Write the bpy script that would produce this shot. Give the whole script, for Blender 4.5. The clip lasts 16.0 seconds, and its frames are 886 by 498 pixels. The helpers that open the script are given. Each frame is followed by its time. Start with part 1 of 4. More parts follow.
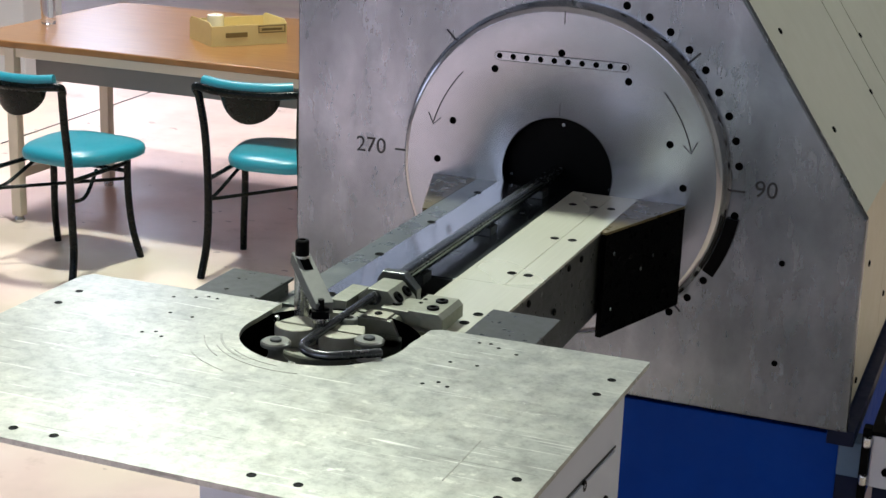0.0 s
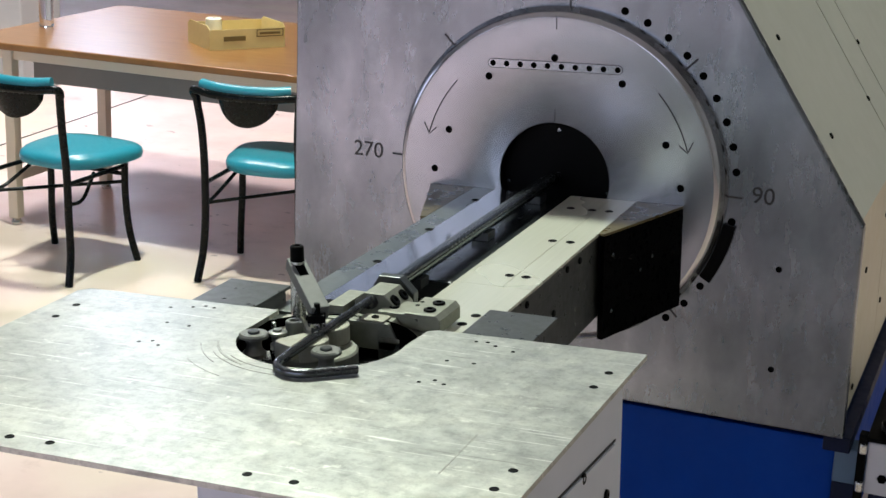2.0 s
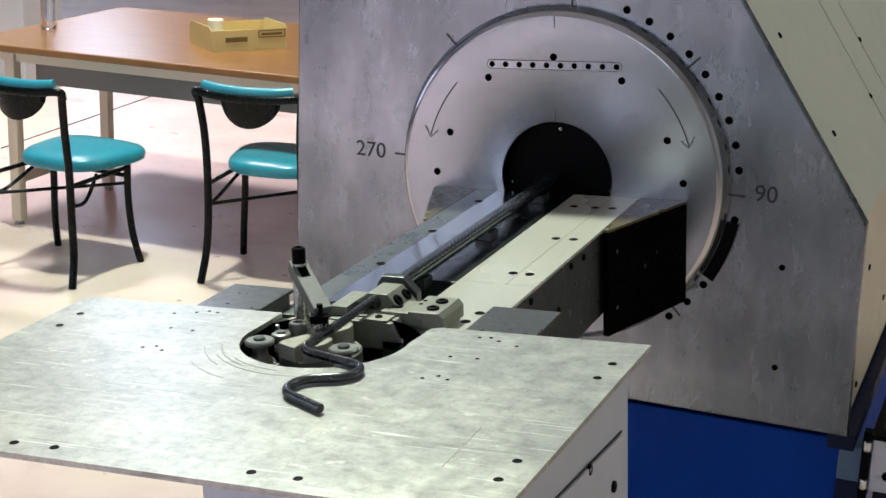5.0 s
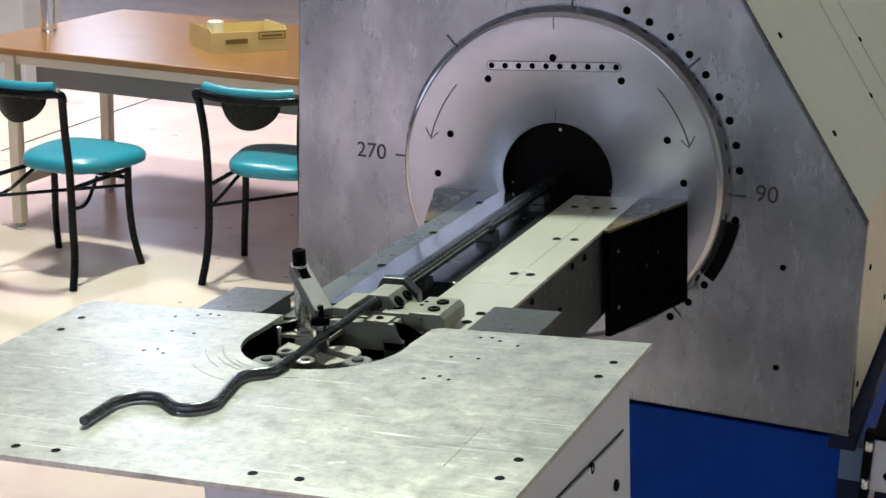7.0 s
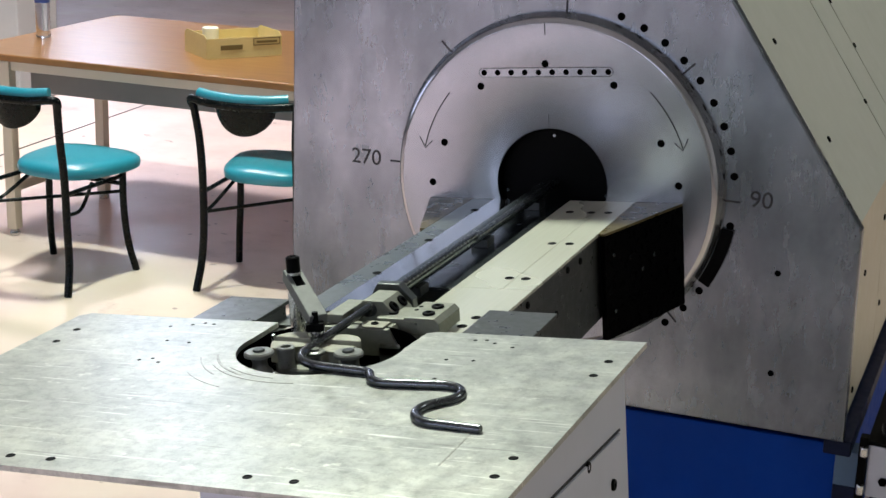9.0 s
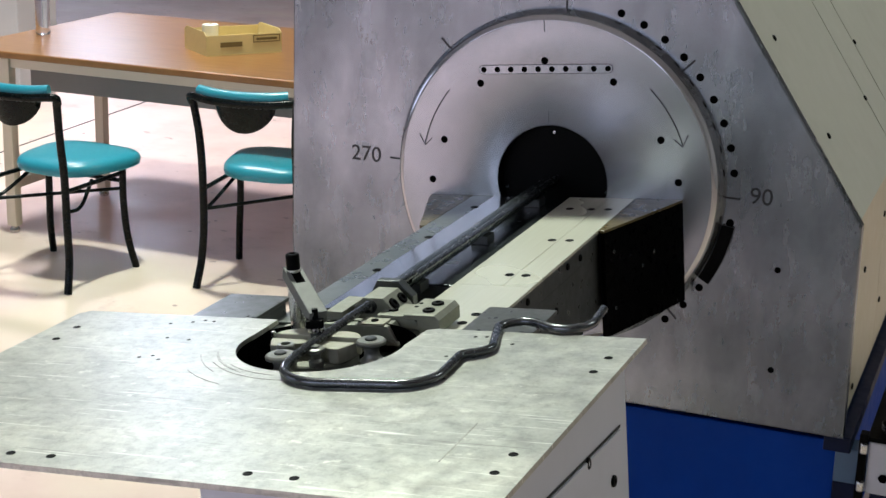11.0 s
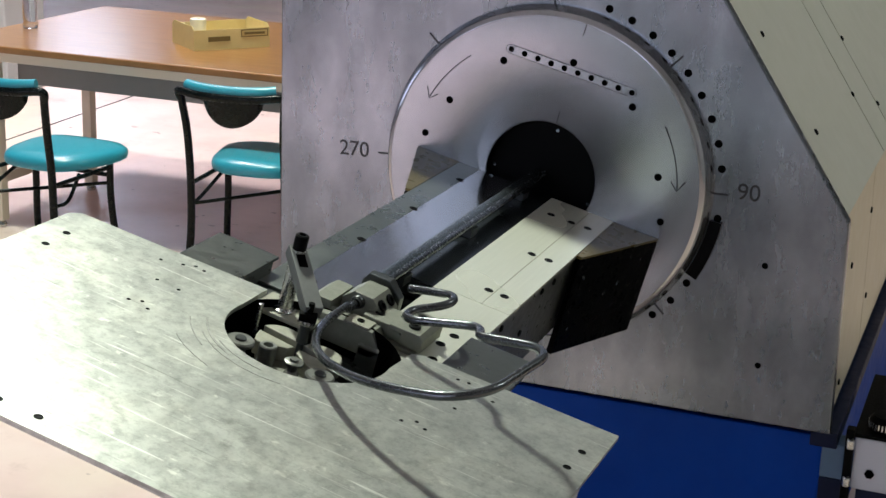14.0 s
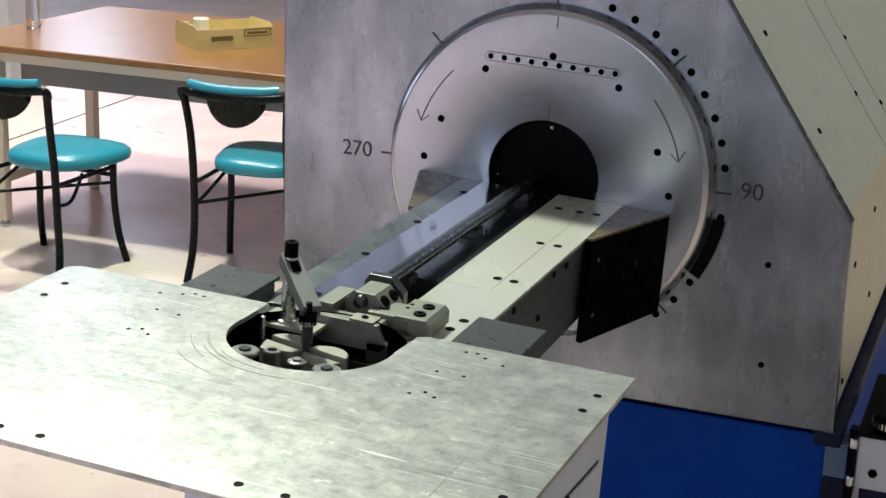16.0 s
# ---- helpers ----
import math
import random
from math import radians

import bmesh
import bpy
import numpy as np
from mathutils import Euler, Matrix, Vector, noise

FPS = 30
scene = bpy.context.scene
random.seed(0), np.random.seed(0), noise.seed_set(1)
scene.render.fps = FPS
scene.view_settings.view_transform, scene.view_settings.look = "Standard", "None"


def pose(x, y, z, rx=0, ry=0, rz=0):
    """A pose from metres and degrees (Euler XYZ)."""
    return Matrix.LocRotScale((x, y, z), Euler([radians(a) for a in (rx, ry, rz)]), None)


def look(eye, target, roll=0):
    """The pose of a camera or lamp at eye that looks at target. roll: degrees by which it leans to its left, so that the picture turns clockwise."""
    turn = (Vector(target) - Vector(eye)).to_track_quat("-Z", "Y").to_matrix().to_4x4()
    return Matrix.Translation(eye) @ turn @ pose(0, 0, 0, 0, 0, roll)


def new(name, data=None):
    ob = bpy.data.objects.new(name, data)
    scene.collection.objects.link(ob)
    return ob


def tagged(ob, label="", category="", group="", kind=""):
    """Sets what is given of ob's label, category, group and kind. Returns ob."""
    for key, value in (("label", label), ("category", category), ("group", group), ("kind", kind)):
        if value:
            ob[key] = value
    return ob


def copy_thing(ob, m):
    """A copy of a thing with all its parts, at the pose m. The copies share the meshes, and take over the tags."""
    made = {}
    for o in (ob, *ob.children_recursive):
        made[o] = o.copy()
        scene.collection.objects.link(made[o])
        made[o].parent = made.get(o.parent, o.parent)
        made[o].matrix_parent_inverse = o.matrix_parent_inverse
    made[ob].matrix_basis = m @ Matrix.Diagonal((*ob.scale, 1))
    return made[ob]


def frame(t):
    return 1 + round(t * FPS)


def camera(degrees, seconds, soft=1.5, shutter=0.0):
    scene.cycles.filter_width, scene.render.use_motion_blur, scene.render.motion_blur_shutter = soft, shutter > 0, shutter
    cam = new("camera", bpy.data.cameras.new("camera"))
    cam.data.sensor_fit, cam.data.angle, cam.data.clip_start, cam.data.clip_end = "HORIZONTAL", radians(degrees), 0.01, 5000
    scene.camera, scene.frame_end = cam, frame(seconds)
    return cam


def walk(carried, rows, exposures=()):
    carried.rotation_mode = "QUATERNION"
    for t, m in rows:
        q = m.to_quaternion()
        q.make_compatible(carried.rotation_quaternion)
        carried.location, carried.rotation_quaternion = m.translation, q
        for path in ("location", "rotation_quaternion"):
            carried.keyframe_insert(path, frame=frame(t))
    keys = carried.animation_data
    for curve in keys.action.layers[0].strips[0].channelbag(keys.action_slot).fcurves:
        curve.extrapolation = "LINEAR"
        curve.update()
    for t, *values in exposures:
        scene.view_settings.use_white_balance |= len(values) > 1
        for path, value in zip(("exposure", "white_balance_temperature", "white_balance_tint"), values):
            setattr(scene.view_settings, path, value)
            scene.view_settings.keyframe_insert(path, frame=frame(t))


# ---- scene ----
CX, CY, CZ = 1.0075, -3.3057, 1.9063
AXIS = 1.07          # height of the wire's axis over the floor
cam = camera(31.59, 16.0)
walk(cam, [(t, pose(CX, CY, CZ, rx, ry, rz)) for t, rx, ry, rz in (
    (0.0, 73.301, -1.886, 21.912), (0.5, 73.307, -1.884, 21.877), (1.0, 73.304, -1.973, 21.834), (1.5, 73.399, -2.143, 21.892),
    (2.0, 73.467, -2.171, 21.885), (2.5, 73.391, -2.002, 21.854), (3.0, 73.416, -2.045, 21.862), (3.5, 73.391, -2.038, 21.941),
    (4.0, 73.415, -1.923, 21.926), (6.5, 73.516, -1.758, 21.880), (7.0, 73.503, -1.657, 21.876), (7.5, 73.579, -1.690, 21.891),
    (8.0, 73.598, -1.487, 21.767), (8.5, 73.664, -1.592, 21.739), (9.0, 73.724, -1.684, 21.691), (11.5, 73.588, -1.645, 21.669),
    (12.0, 73.563, -1.637, 21.606), (12.5, 73.499, -1.647, 21.630), (13.0, 73.560, -1.805, 21.650), (13.5, 73.526, -1.852, 21.513),
    (14.0, 73.447, -1.881, 21.284), (14.5, 73.482, -2.101, 21.353), (15.0, 73.428, -1.956, 21.281), (15.5, 73.409, -1.804, 21.248),
    (16.0, 73.423, -1.808, 21.379))], exposures=((0.0, 0.0, 5850, 5), (16.0, 0.0, 5850, 5)))


# ---- light ----
world = bpy.data.worlds.new("world")
scene.world = world
world.use_nodes = True
world.node_tree.nodes["Background"].inputs[0].default_value = (0.8, 0.85, 1.0, 1)
world.node_tree.nodes["Background"].inputs[1].default_value = 0.1


def area(name, at, to, size, power, colour, spread=180):
    d = bpy.data.lights.new(name, "AREA")
    d.size, d.energy, d.color, d.spread = size, power, colour, radians(spread)
    ob = new(name, d)
    ob.matrix_world = look(at, to)
    return ob


KEY = (-2.2, 1.75, 5.85)
area("unseen_light", KEY, (-0.3, -0.6, 0.6), 0.4, 405, (1.0, 0.985, 0.80))
area("unseen_light", (-4.4, 4.0, 5.85), (-4.4, 4.001, 0), 0.8, 140, (1.0, 0.86, 0.85), 95)
# added light: brightens the far floor that the upper front plate mirrors
area("unseen_light", (-2.4, -6.4, 5.85), (-2.4, -6.401, 0), 1.0, 190, (0.92, 0.84, 1.0), 66)
# added fill without a known source, for slope cover and right side
area("unseen_light", (4.4, 3.3, 5.85), (0.6, 0.4, 1.0), 0.8, 85, (1.0, 1.0, 0.90))


# ---- materials ----
class Nodes:
    """Short hand for building one node material."""

    def __init__(self, name):
        self.m = bpy.data.materials.new(name)
        self.m.use_nodes = True
        self.t = self.m.node_tree
        self.b = self.t.nodes["Principled BSDF"]
        self.co = self.t.nodes.new("ShaderNodeTexCoord").outputs["Object"]

    def put(self, kind, **ins):
        n = self.t.nodes.new(kind)
        for k, v in ins.items():
            self.wire(v, n.inputs[k.replace("_", " ")])
        return n

    def wire(self, v, socket):
        if hasattr(v, "is_output"):
            self.t.links.new(v, socket)
        else:
            socket.default_value = v

    def noise(self, scale, detail=4.0, rough=0.6, stretch=(1, 1, 1), turn=0.0):
        mp = self.put("ShaderNodeMapping", Vector=self.co)
        mp.inputs["Scale"].default_value = stretch
        mp.inputs["Rotation"].default_value = (0, 0, radians(turn))
        return self.put("ShaderNodeTexNoise", Vector=mp.outputs[0], Scale=scale, Detail=detail, Roughness=rough).outputs["Fac"]

    def ramp(self, fac, *stops):
        n = self.t.nodes.new("ShaderNodeValToRGB")
        self.wire(fac, n.inputs[0])
        while len(n.color_ramp.elements) < len(stops):
            n.color_ramp.elements.new(0.5)
        for e, (at, c) in zip(n.color_ramp.elements, stops):
            e.position = at
            e.color = (c, c, c, 1) if isinstance(c, float) else (*c, 1)
        return n.outputs[0]

    def mix(self, fac, a, b, mode="MIX"):
        n = self.t.nodes.new("ShaderNodeMix")
        n.data_type, n.blend_type = "RGBA", mode
        self.wire(fac, n.inputs[0])
        self.wire(a if hasattr(a, "is_output") else (*a, 1), n.inputs[6])
        self.wire(b if hasattr(b, "is_output") else (*b, 1), n.inputs[7])
        return n.outputs[2]

    def done(self, colour, rough, metal=0.0, bump=None, strength=0.2, depth=0.001, coat=0.0):
        self.wire(colour if hasattr(colour, "is_output") else (*colour, 1), self.b.inputs["Base Color"])
        self.wire(rough, self.b.inputs["Roughness"])
        self.b.inputs["Metallic"].default_value = metal
        self.b.inputs["Coat Weight"].default_value = coat
        if bump is not None:
            n = self.put("ShaderNodeBump", Height=bump, Strength=strength, Distance=depth)
            self.wire(n.outputs[0], self.b.inputs["Normal"])
        return self.m


def plain(name, colour, rough=0.5, metal=0.0, vary=0.12, scale=18.0, coat=0.0, gloss=0.5):
    """A surface of one colour with faint cloudiness and uneven gloss."""
    k = Nodes(name)
    f = k.noise(scale, 5.0, 0.65)
    c = k.mix(f, tuple(max(0.0, v * (1 - vary)) for v in colour), tuple(min(1.0, v * (1 + vary)) for v in colour))
    r = k.ramp(k.noise(scale * 3.3, 3.0), (0.3, max(0.02, rough - 0.07)), (0.7, min(1.0, rough + 0.07)))
    k.b.inputs["Specular IOR Level"].default_value = gloss
    if metal > 0.2 or gloss < 0.2:
        return k.done(c, r, metal, coat=coat)
    return k.done(c, r, metal, k.noise(scale * 4, 2.0), 0.05, 0.0006, coat)


def plate_steel():
    k = Nodes("ground_steel_plate")
    cloud = k.ramp(k.noise(3.0, 5.0, 0.62, (1.3, 1, 0.7)), (0.30, (0.175, 0.200, 0.215)), (0.5, (0.295, 0.320, 0.345)), (0.70, (0.44, 0.465, 0.50)))
    wipe = k.ramp(k.noise(7, 4.0, 0.6, (1.6, 1, 0.6)), (0.34, 0.82), (0.62, 1.0))
    fine = k.ramp(k.noise(60, 5.0, 0.75), (0.35, 0.92), (0.65, 1.0))
    c = k.mix(1.0, k.mix(1.0, cloud, wipe, "MULTIPLY"), fine, "MULTIPLY")
    r = k.ramp(k.noise(11, 5.0, 0.7, (1.6, 1, 0.6)), (0.3, 0.23), (0.7, 0.30))
    return k.done(c, r, 1.0)


def disc_steel():
    k = Nodes("turned_steel")
    c = k.ramp(k.noise(7, 4.0), (0.3, (0.345, 0.37, 0.39)), (0.7, (0.42, 0.44, 0.465)))
    c = k.mix(0.3, c, k.ramp(k.noise(48, 4.0, 0.7), (0.35, 0.75), (0.65, 1.0)), "MULTIPLY")
    return k.done(c, k.ramp(k.noise(9, 3.0), (0.3, 0.23), (0.7, 0.27)), 0.88)


def table_steel():
    k = Nodes("scuffed_sheet_steel")
    base = k.ramp(k.noise(5.0, 6.0, 0.7), (0.32, (0.42, 0.43, 0.395)), (0.5, (0.50, 0.51, 0.46)), (0.68, (0.62, 0.62, 0.545)))
    c = k.mix(0.55, base, k.ramp(k.noise(52, 6.0, 0.8), (0.36, 0.55), (0.54, 1.0)), "MULTIPLY")
    c = k.mix(0.5, c, k.ramp(k.noise(15, 6.0, 0.75), (0.38, 0.68), (0.56, 1.0)), "MULTIPLY")
    # chips rubbed bright, then fine scratches three ways
    chips = k.ramp(k.noise(24, 6.0, 0.7, (1, 1.5, 1), 20), (0.60, 0.0), (0.68, 0.7))
    c = k.mix(chips, c, (0.74, 0.74, 0.66))
    for size, stretch, turn, lo, tone, most in ((60, (0.1, 2.4, 1), 12, 0.65, (0.80, 0.80, 0.74), 0.75), (52, (0.09, 2.6, 1), 24, 0.67, (0.82, 0.82, 0.76), 0.7),
                                                (46, (0.09, 2.8, 1), -38, 0.68, (0.20, 0.20, 0.175), 0.6), (70, (0.12, 2.6, 1), 75, 0.69, (0.24, 0.24, 0.21), 0.45)):
        c = k.mix(k.ramp(k.noise(size, 2.0, 0.5, stretch, turn), (lo, 0.0), (lo + 0.06, most)), c, tone)
    c = k.mix(1.0, c, k.ramp(k.noise(2.6, 4.0, 0.6), (0.58, 1.0), (0.78, 0.72)), "MULTIPLY")
    r = k.ramp(k.noise(30, 6.0, 0.75), (0.3, 0.30), (0.7, 0.43))
    return k.done(c, r, 0.62, k.noise(80, 4.0, 0.7), 0.07, 0.0006)


def rubbed():
    k = Nodes("rubbed_soot")
    a = k.ramp(k.noise(55, 4.0, 0.7), (0.35, (0.28, 0.28, 0.25)), (0.65, (0.46, 0.46, 0.41)))
    return k.done(a, 0.5, 0.3)


def concrete():
    k = Nodes("worn_painted_floor")
    c = k.ramp(k.noise(0.7, 6.0, 0.62), (0.32, (0.50, 0.38, 0.34)), (0.5, (0.66, 0.51, 0.46)), (0.68, (0.74, 0.61, 0.56)))
    c = k.mix(k.ramp(k.noise(0.45, 3.0), (0.5, 0.0), (0.62, 0.8)), c, (0.68, 0.60, 0.46))
    c = k.mix(k.ramp(k.noise(3.0, 5.0, 0.7), (0.58, 0.0), (0.72, 0.45)), c, (0.36, 0.24, 0.20))
    c = k.mix(k.ramp(k.noise(11.0, 2.0), (0.70, 0.0), (0.74, 0.7)), c, (0.22, 0.16, 0.14))
    return k.done(c, k.ramp(k.noise(2.5, 4.0), (0.3, 0.36), (0.7, 0.6)), 0.0, k.noise(30, 5.0), 0.12, 0.002)


def desk_wood():
    k = Nodes("varnished_wood_top")
    g = k.noise(9, 6.0, 0.65, (0.5, 9, 1))
    c = k.ramp(g, (0.3, (0.20, 0.09, 0.024)), (0.55, (0.28, 0.135, 0.042)), (0.75, (0.35, 0.185, 0.062)))
    return k.done(c, 0.28, 0.0, g, 0.05, 0.0005, 0.3)


PLATE, DISC, TABLE, SOOT, FLOOR, WOOD = plate_steel(), disc_steel(), table_steel(), rubbed(), concrete(), desk_wood()


def rail_steel(name, tone, low, high, metal):
    k = Nodes(name)
    g = k.noise(14, 3.0, 0.5, (14, 0.6, 1))
    c = k.ramp(g, (0.3, tuple(v * 0.95 for v in tone)), (0.7, tone))
    return k.done(c, k.ramp(k.noise(3, 2.0), (0.3, low), (0.7, high)), metal)


RAIL = rail_steel("brushed_steel_cover", (0.76, 0.76, 0.63), 0.22, 0.30, 0.32)
BRIGHT = rail_steel("polished_steel_cover", (0.60, 0.60, 0.62), 0.10, 0.17, 0.95)
EDGE = plain("dull_ground_steel", (0.20, 0.215, 0.20), 0.3, 0.85, 0.06, 5)
# darkened copy of the rail cover steel, holds the tube's shadow in its colour
SHADED_COVER = plain("shaded_cover_steel", (0.06, 0.068, 0.072), 0.22, 0.7, 0.12, 6)
CAP = plain("dark_brown_lacquer", (0.11, 0.085, 0.03), 0.3, 0.0, 0.15, 9, 0, 0.25)
ARMSTEEL = plain("dark_arm_steel", (0.15, 0.155, 0.145), 0.62, 0.25, 0.25, 40)
TOOL = plain("tool_steel", (0.23, 0.235, 0.19), 0.5, 0.45, 0.3, 45)
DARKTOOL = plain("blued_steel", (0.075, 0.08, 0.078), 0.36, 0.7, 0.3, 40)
TUBE = plain("guide_tube_steel", (0.16, 0.18, 0.18), 0.22, 0.9, 0.2, 30)
WIRE = plain("drawn_wire_steel", (0.13, 0.137, 0.145), 0.24, 0.9, 0.25, 60)
ROLL = plain("worn_roller_steel", (0.26, 0.265, 0.235), 0.34, 0.6, 0.3, 60)
DIE = plain("worn_die_steel", (0.34, 0.335, 0.265), 0.55, 0.3, 0.3, 45)
CHROME = plain("bright_bolt_steel", (0.62, 0.62, 0.60), 0.25, 0.95, 0.1, 80)
BLACK = plain("black_gloss_paint", (0.0012, 0.0012, 0.0014), 0.3, 0.0, 0.2, 20, 0, 0.015)
# for black parts, and for shade painted under the front plate and in the bore
MATT = plain("black_oxide_and_shade", (0.002, 0.002, 0.002), 0.5, 0.0, 0.3, 50, 0, 0.06)
# near-black colour that stands in for the shade inside holes and recesses
HOLE = plain("hole_shade_black", (0.001, 0.001, 0.001), 0.8, 0.0, 0.1, 50, 0, 0.02)
BLUE = plain("blue_machine_paint", (0.001, 0.046, 0.32), 0.6, 0.0, 0.22, 7, 0, 0.2)
NAVY = plain("navy_machine_paint", (0.001, 0.006, 0.032), 0.5, 0.0, 0.2, 9, 0, 0.25)
CREAM = plain("cream_machine_paint", (0.70, 0.62, 0.44), 0.42, 0.0, 0.05, 6)
GREYGREEN = plain("grey_cover_paint", (0.64, 0.64, 0.54), 0.42, 0.0, 0.06, 5)
PANEL = plain("pale_cabinet_paint", (0.60, 0.62, 0.68), 0.5, 0.0, 0.06, 5)
TEAL = plain("teal_vinyl", (0.03, 0.25, 0.335), 0.32, 0.0, 0.03, 70)
FRAME = plain("black_enamel_tube", (0.002, 0.004, 0.004), 0.25, 0.0, 0.2, 30, 0, 0.16)
DESKLEG = plain("cream_enamel", (0.60, 0.53, 0.42), 0.4, 0.0, 0.06, 12)
APRON = plain("grey_desk_metal", (0.19, 0.18, 0.17), 0.45, 0.1, 0.1, 12)
CARD = plain("pale_cardboard", (0.62, 0.50, 0.22), 0.7, 0.0, 0.1, 25)
PRINT = plain("brown_print", (0.16, 0.11, 0.03), 0.7, 0.0, 0.2, 60)
WALL = plain("grey_hall_wall", (0.42, 0.42, 0.42), 0.8, 0.0, 0.08, 2)
CEIL = plain("grey_hall_ceiling", (0.36, 0.36, 0.37), 0.9, 0.0, 0.08, 2)
INK = plain("engraved_ink", (0.02, 0.02, 0.022), 0.6, 0.0, 0.2, 40)
SLATE = plain("slate_blue_paint", (0.10, 0.17, 0.27), 0.45, 0.0, 0.2, 9)
GREENPLATE = plain("oiled_dark_steel", (0.10, 0.105, 0.098), 0.33, 0.6, 0.2, 14)


def glass():
    k = Nodes("clear_plastic")
    k.b.inputs["Transmission Weight"].default_value = 1.0
    k.b.inputs["IOR"].default_value = 1.25
    return k.done((0.9, 0.95, 1.0), 0.05)


def glow(name, colour, power):
    k = Nodes(name)
    k.b.inputs["Emission Color"].default_value = (*colour, 1)
    k.b.inputs["Emission Strength"].default_value = power
    return k.done(colour, 0.6)


GLASS = glass()
LAMPGLOW = glow("lamp_diffuser", (1.0, 0.97, 0.9), 3.0)
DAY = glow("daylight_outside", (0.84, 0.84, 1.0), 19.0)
# glow of the added fill panels that brighten plate, disc and rim
FILL_GLOW = glow("fill_panel_glow", (0.80, 0.82, 1.0), 1.35)


# ---- building blocks ----
def part(name, bm, mat, parent=None, label="", smooth=False):
    me = bpy.data.meshes.new(name)
    if smooth:
        for f in bm.faces:
            f.smooth = True
        for e in bm.edges:
            if len(e.link_faces) == 2 and e.calc_face_angle(0) > 0.6:
                e.smooth = False
    bm.to_mesh(me)
    bm.free()
    me.materials.append(mat)
    ob = new(name, me)
    if parent:
        ob.parent = parent
    if label:
        ob["label"] = label
    return ob


def again(ob, m, parent=None):
    """One more object on the same mesh, under the same parent unless told otherwise."""
    o = new(ob.name.split(".")[0], ob.data)
    o.parent = parent or ob.parent
    o.matrix_basis = m
    if "label" in ob:
        o["label"] = ob["label"]
    return o


def box(x0, x1, y0, y1, z0, z1, bevel=0.0, bm=None, m=None):
    bm = bm or bmesh.new()
    c = Matrix.Translation(((x0 + x1) / 2, (y0 + y1) / 2, (z0 + z1) / 2)) @ Matrix.Diagonal((x1 - x0, y1 - y0, z1 - z0, 1))
    r = bmesh.ops.create_cube(bm, size=1, matrix=(m @ c) if m else c)
    if bevel:
        bmesh.ops.bevel(bm, geom=list({e for v in r["verts"] for e in v.link_edges}), offset=bevel, segments=2, affect="EDGES", profile=0.5)
    return bm


def prism(points, lo, hi, axis="z", bevel=0.0, bm=None):
    """A solid from an outline, swept along an axis from lo to hi."""
    bm = bm or bmesh.new()
    def at(p, h):
        return (p[0], p[1], h) if axis == "z" else (p[0], h, p[1]) if axis == "y" else (h, p[0], p[1])
    a = [bm.verts.new(at(p, lo)) for p in points]
    b = [bm.verts.new(at(p, hi)) for p in points]
    n = len(points)
    fs = [bm.faces.new(a[::-1]), bm.faces.new(b)] + [bm.faces.new((a[i], a[(i + 1) % n], b[(i + 1) % n], b[i])) for i in range(n)]
    bmesh.ops.recalc_face_normals(bm, faces=fs)
    if bevel:
        bmesh.ops.bevel(bm, geom=list({e for f in fs[:2] for e in f.edges}), offset=bevel, segments=2, affect="EDGES", profile=0.5)
    return bm


def lathe(profile, n=32, bm=None, m=Matrix()):
    """Turns (radius, height) pairs about z; closes at radius 0."""
    bm = bm or bmesh.new()
    rings = []
    for r, z in profile:
        if r <= 1e-6:
            rings.append([bm.verts.new(m @ Vector((0, 0, z)))])
        else:
            rings.append([bm.verts.new(m @ Vector((r * math.cos(2 * math.pi * i / n), r * math.sin(2 * math.pi * i / n), z))) for i in range(n)])
    fs = []
    for p, q in zip(rings, rings[1:]):
        for i in range(n):
            a, b, c, d = p[i % len(p)], p[(i + 1) % len(p)], q[(i + 1) % len(q)], q[i % len(q)]
            vs = list(dict.fromkeys((a, b, c, d)))
            if len(vs) > 2:
                fs.append(bm.faces.new(vs))
    bmesh.ops.recalc_face_normals(bm, faces=fs)
    return bm


def tube(points, r, n=10, bm=None, cap=True):
    """A round bar along a line of points."""
    bm = bm or bmesh.new()
    P = [Vector(p) for p in points]
    rings, side = [], None
    for i, p in enumerate(P):
        d = ((P[min(i + 1, len(P) - 1)] - p).normalized() + (p - P[max(i - 1, 0)]).normalized()).normalized()
        if side is None:
            side = d.orthogonal().normalized()
        side = (side - d * side.dot(d)).normalized()
        up = d.cross(side)
        rings.append([bm.verts.new(p + r * (side * math.cos(2 * math.pi * k / n) + up * math.sin(2 * math.pi * k / n))) for k in range(n)])
    fs = [bm.faces.new((a[k], a[(k + 1) % n], b[(k + 1) % n], b[k])) for a, b in zip(rings, rings[1:]) for k in range(n)]
    if cap:
        fs += [bm.faces.new(rings[0][::-1]), bm.faces.new(rings[-1])]
    bmesh.ops.recalc_face_normals(bm, faces=fs)
    return bm


def smooth_line(points, steps=5):
    """Rounds a line of points (Catmull-Rom)."""
    P = [Vector(p) for p in points]
    P = [P[0] * 2 - P[1]] + P + [P[-1] * 2 - P[-2]]
    out = []
    for i in range(1, len(P) - 2):
        for k in range(steps):
            t = k / steps
            a, b, c, d = P[i - 1:i + 3]
            out.append(0.5 * (2 * b + (c - a) * t + (2 * a - 5 * b + 4 * c - d) * t * t + (3 * b - a - 3 * c + d) * t ** 3))
    return out + [P[-2]]


def arc(cx, cy, r, a0, a1, n):
    return [(cx + r * math.cos(radians(a0 + (a1 - a0) * i / n)), cy + r * math.sin(radians(a0 + (a1 - a0) * i / n))) for i in range(n + 1)]


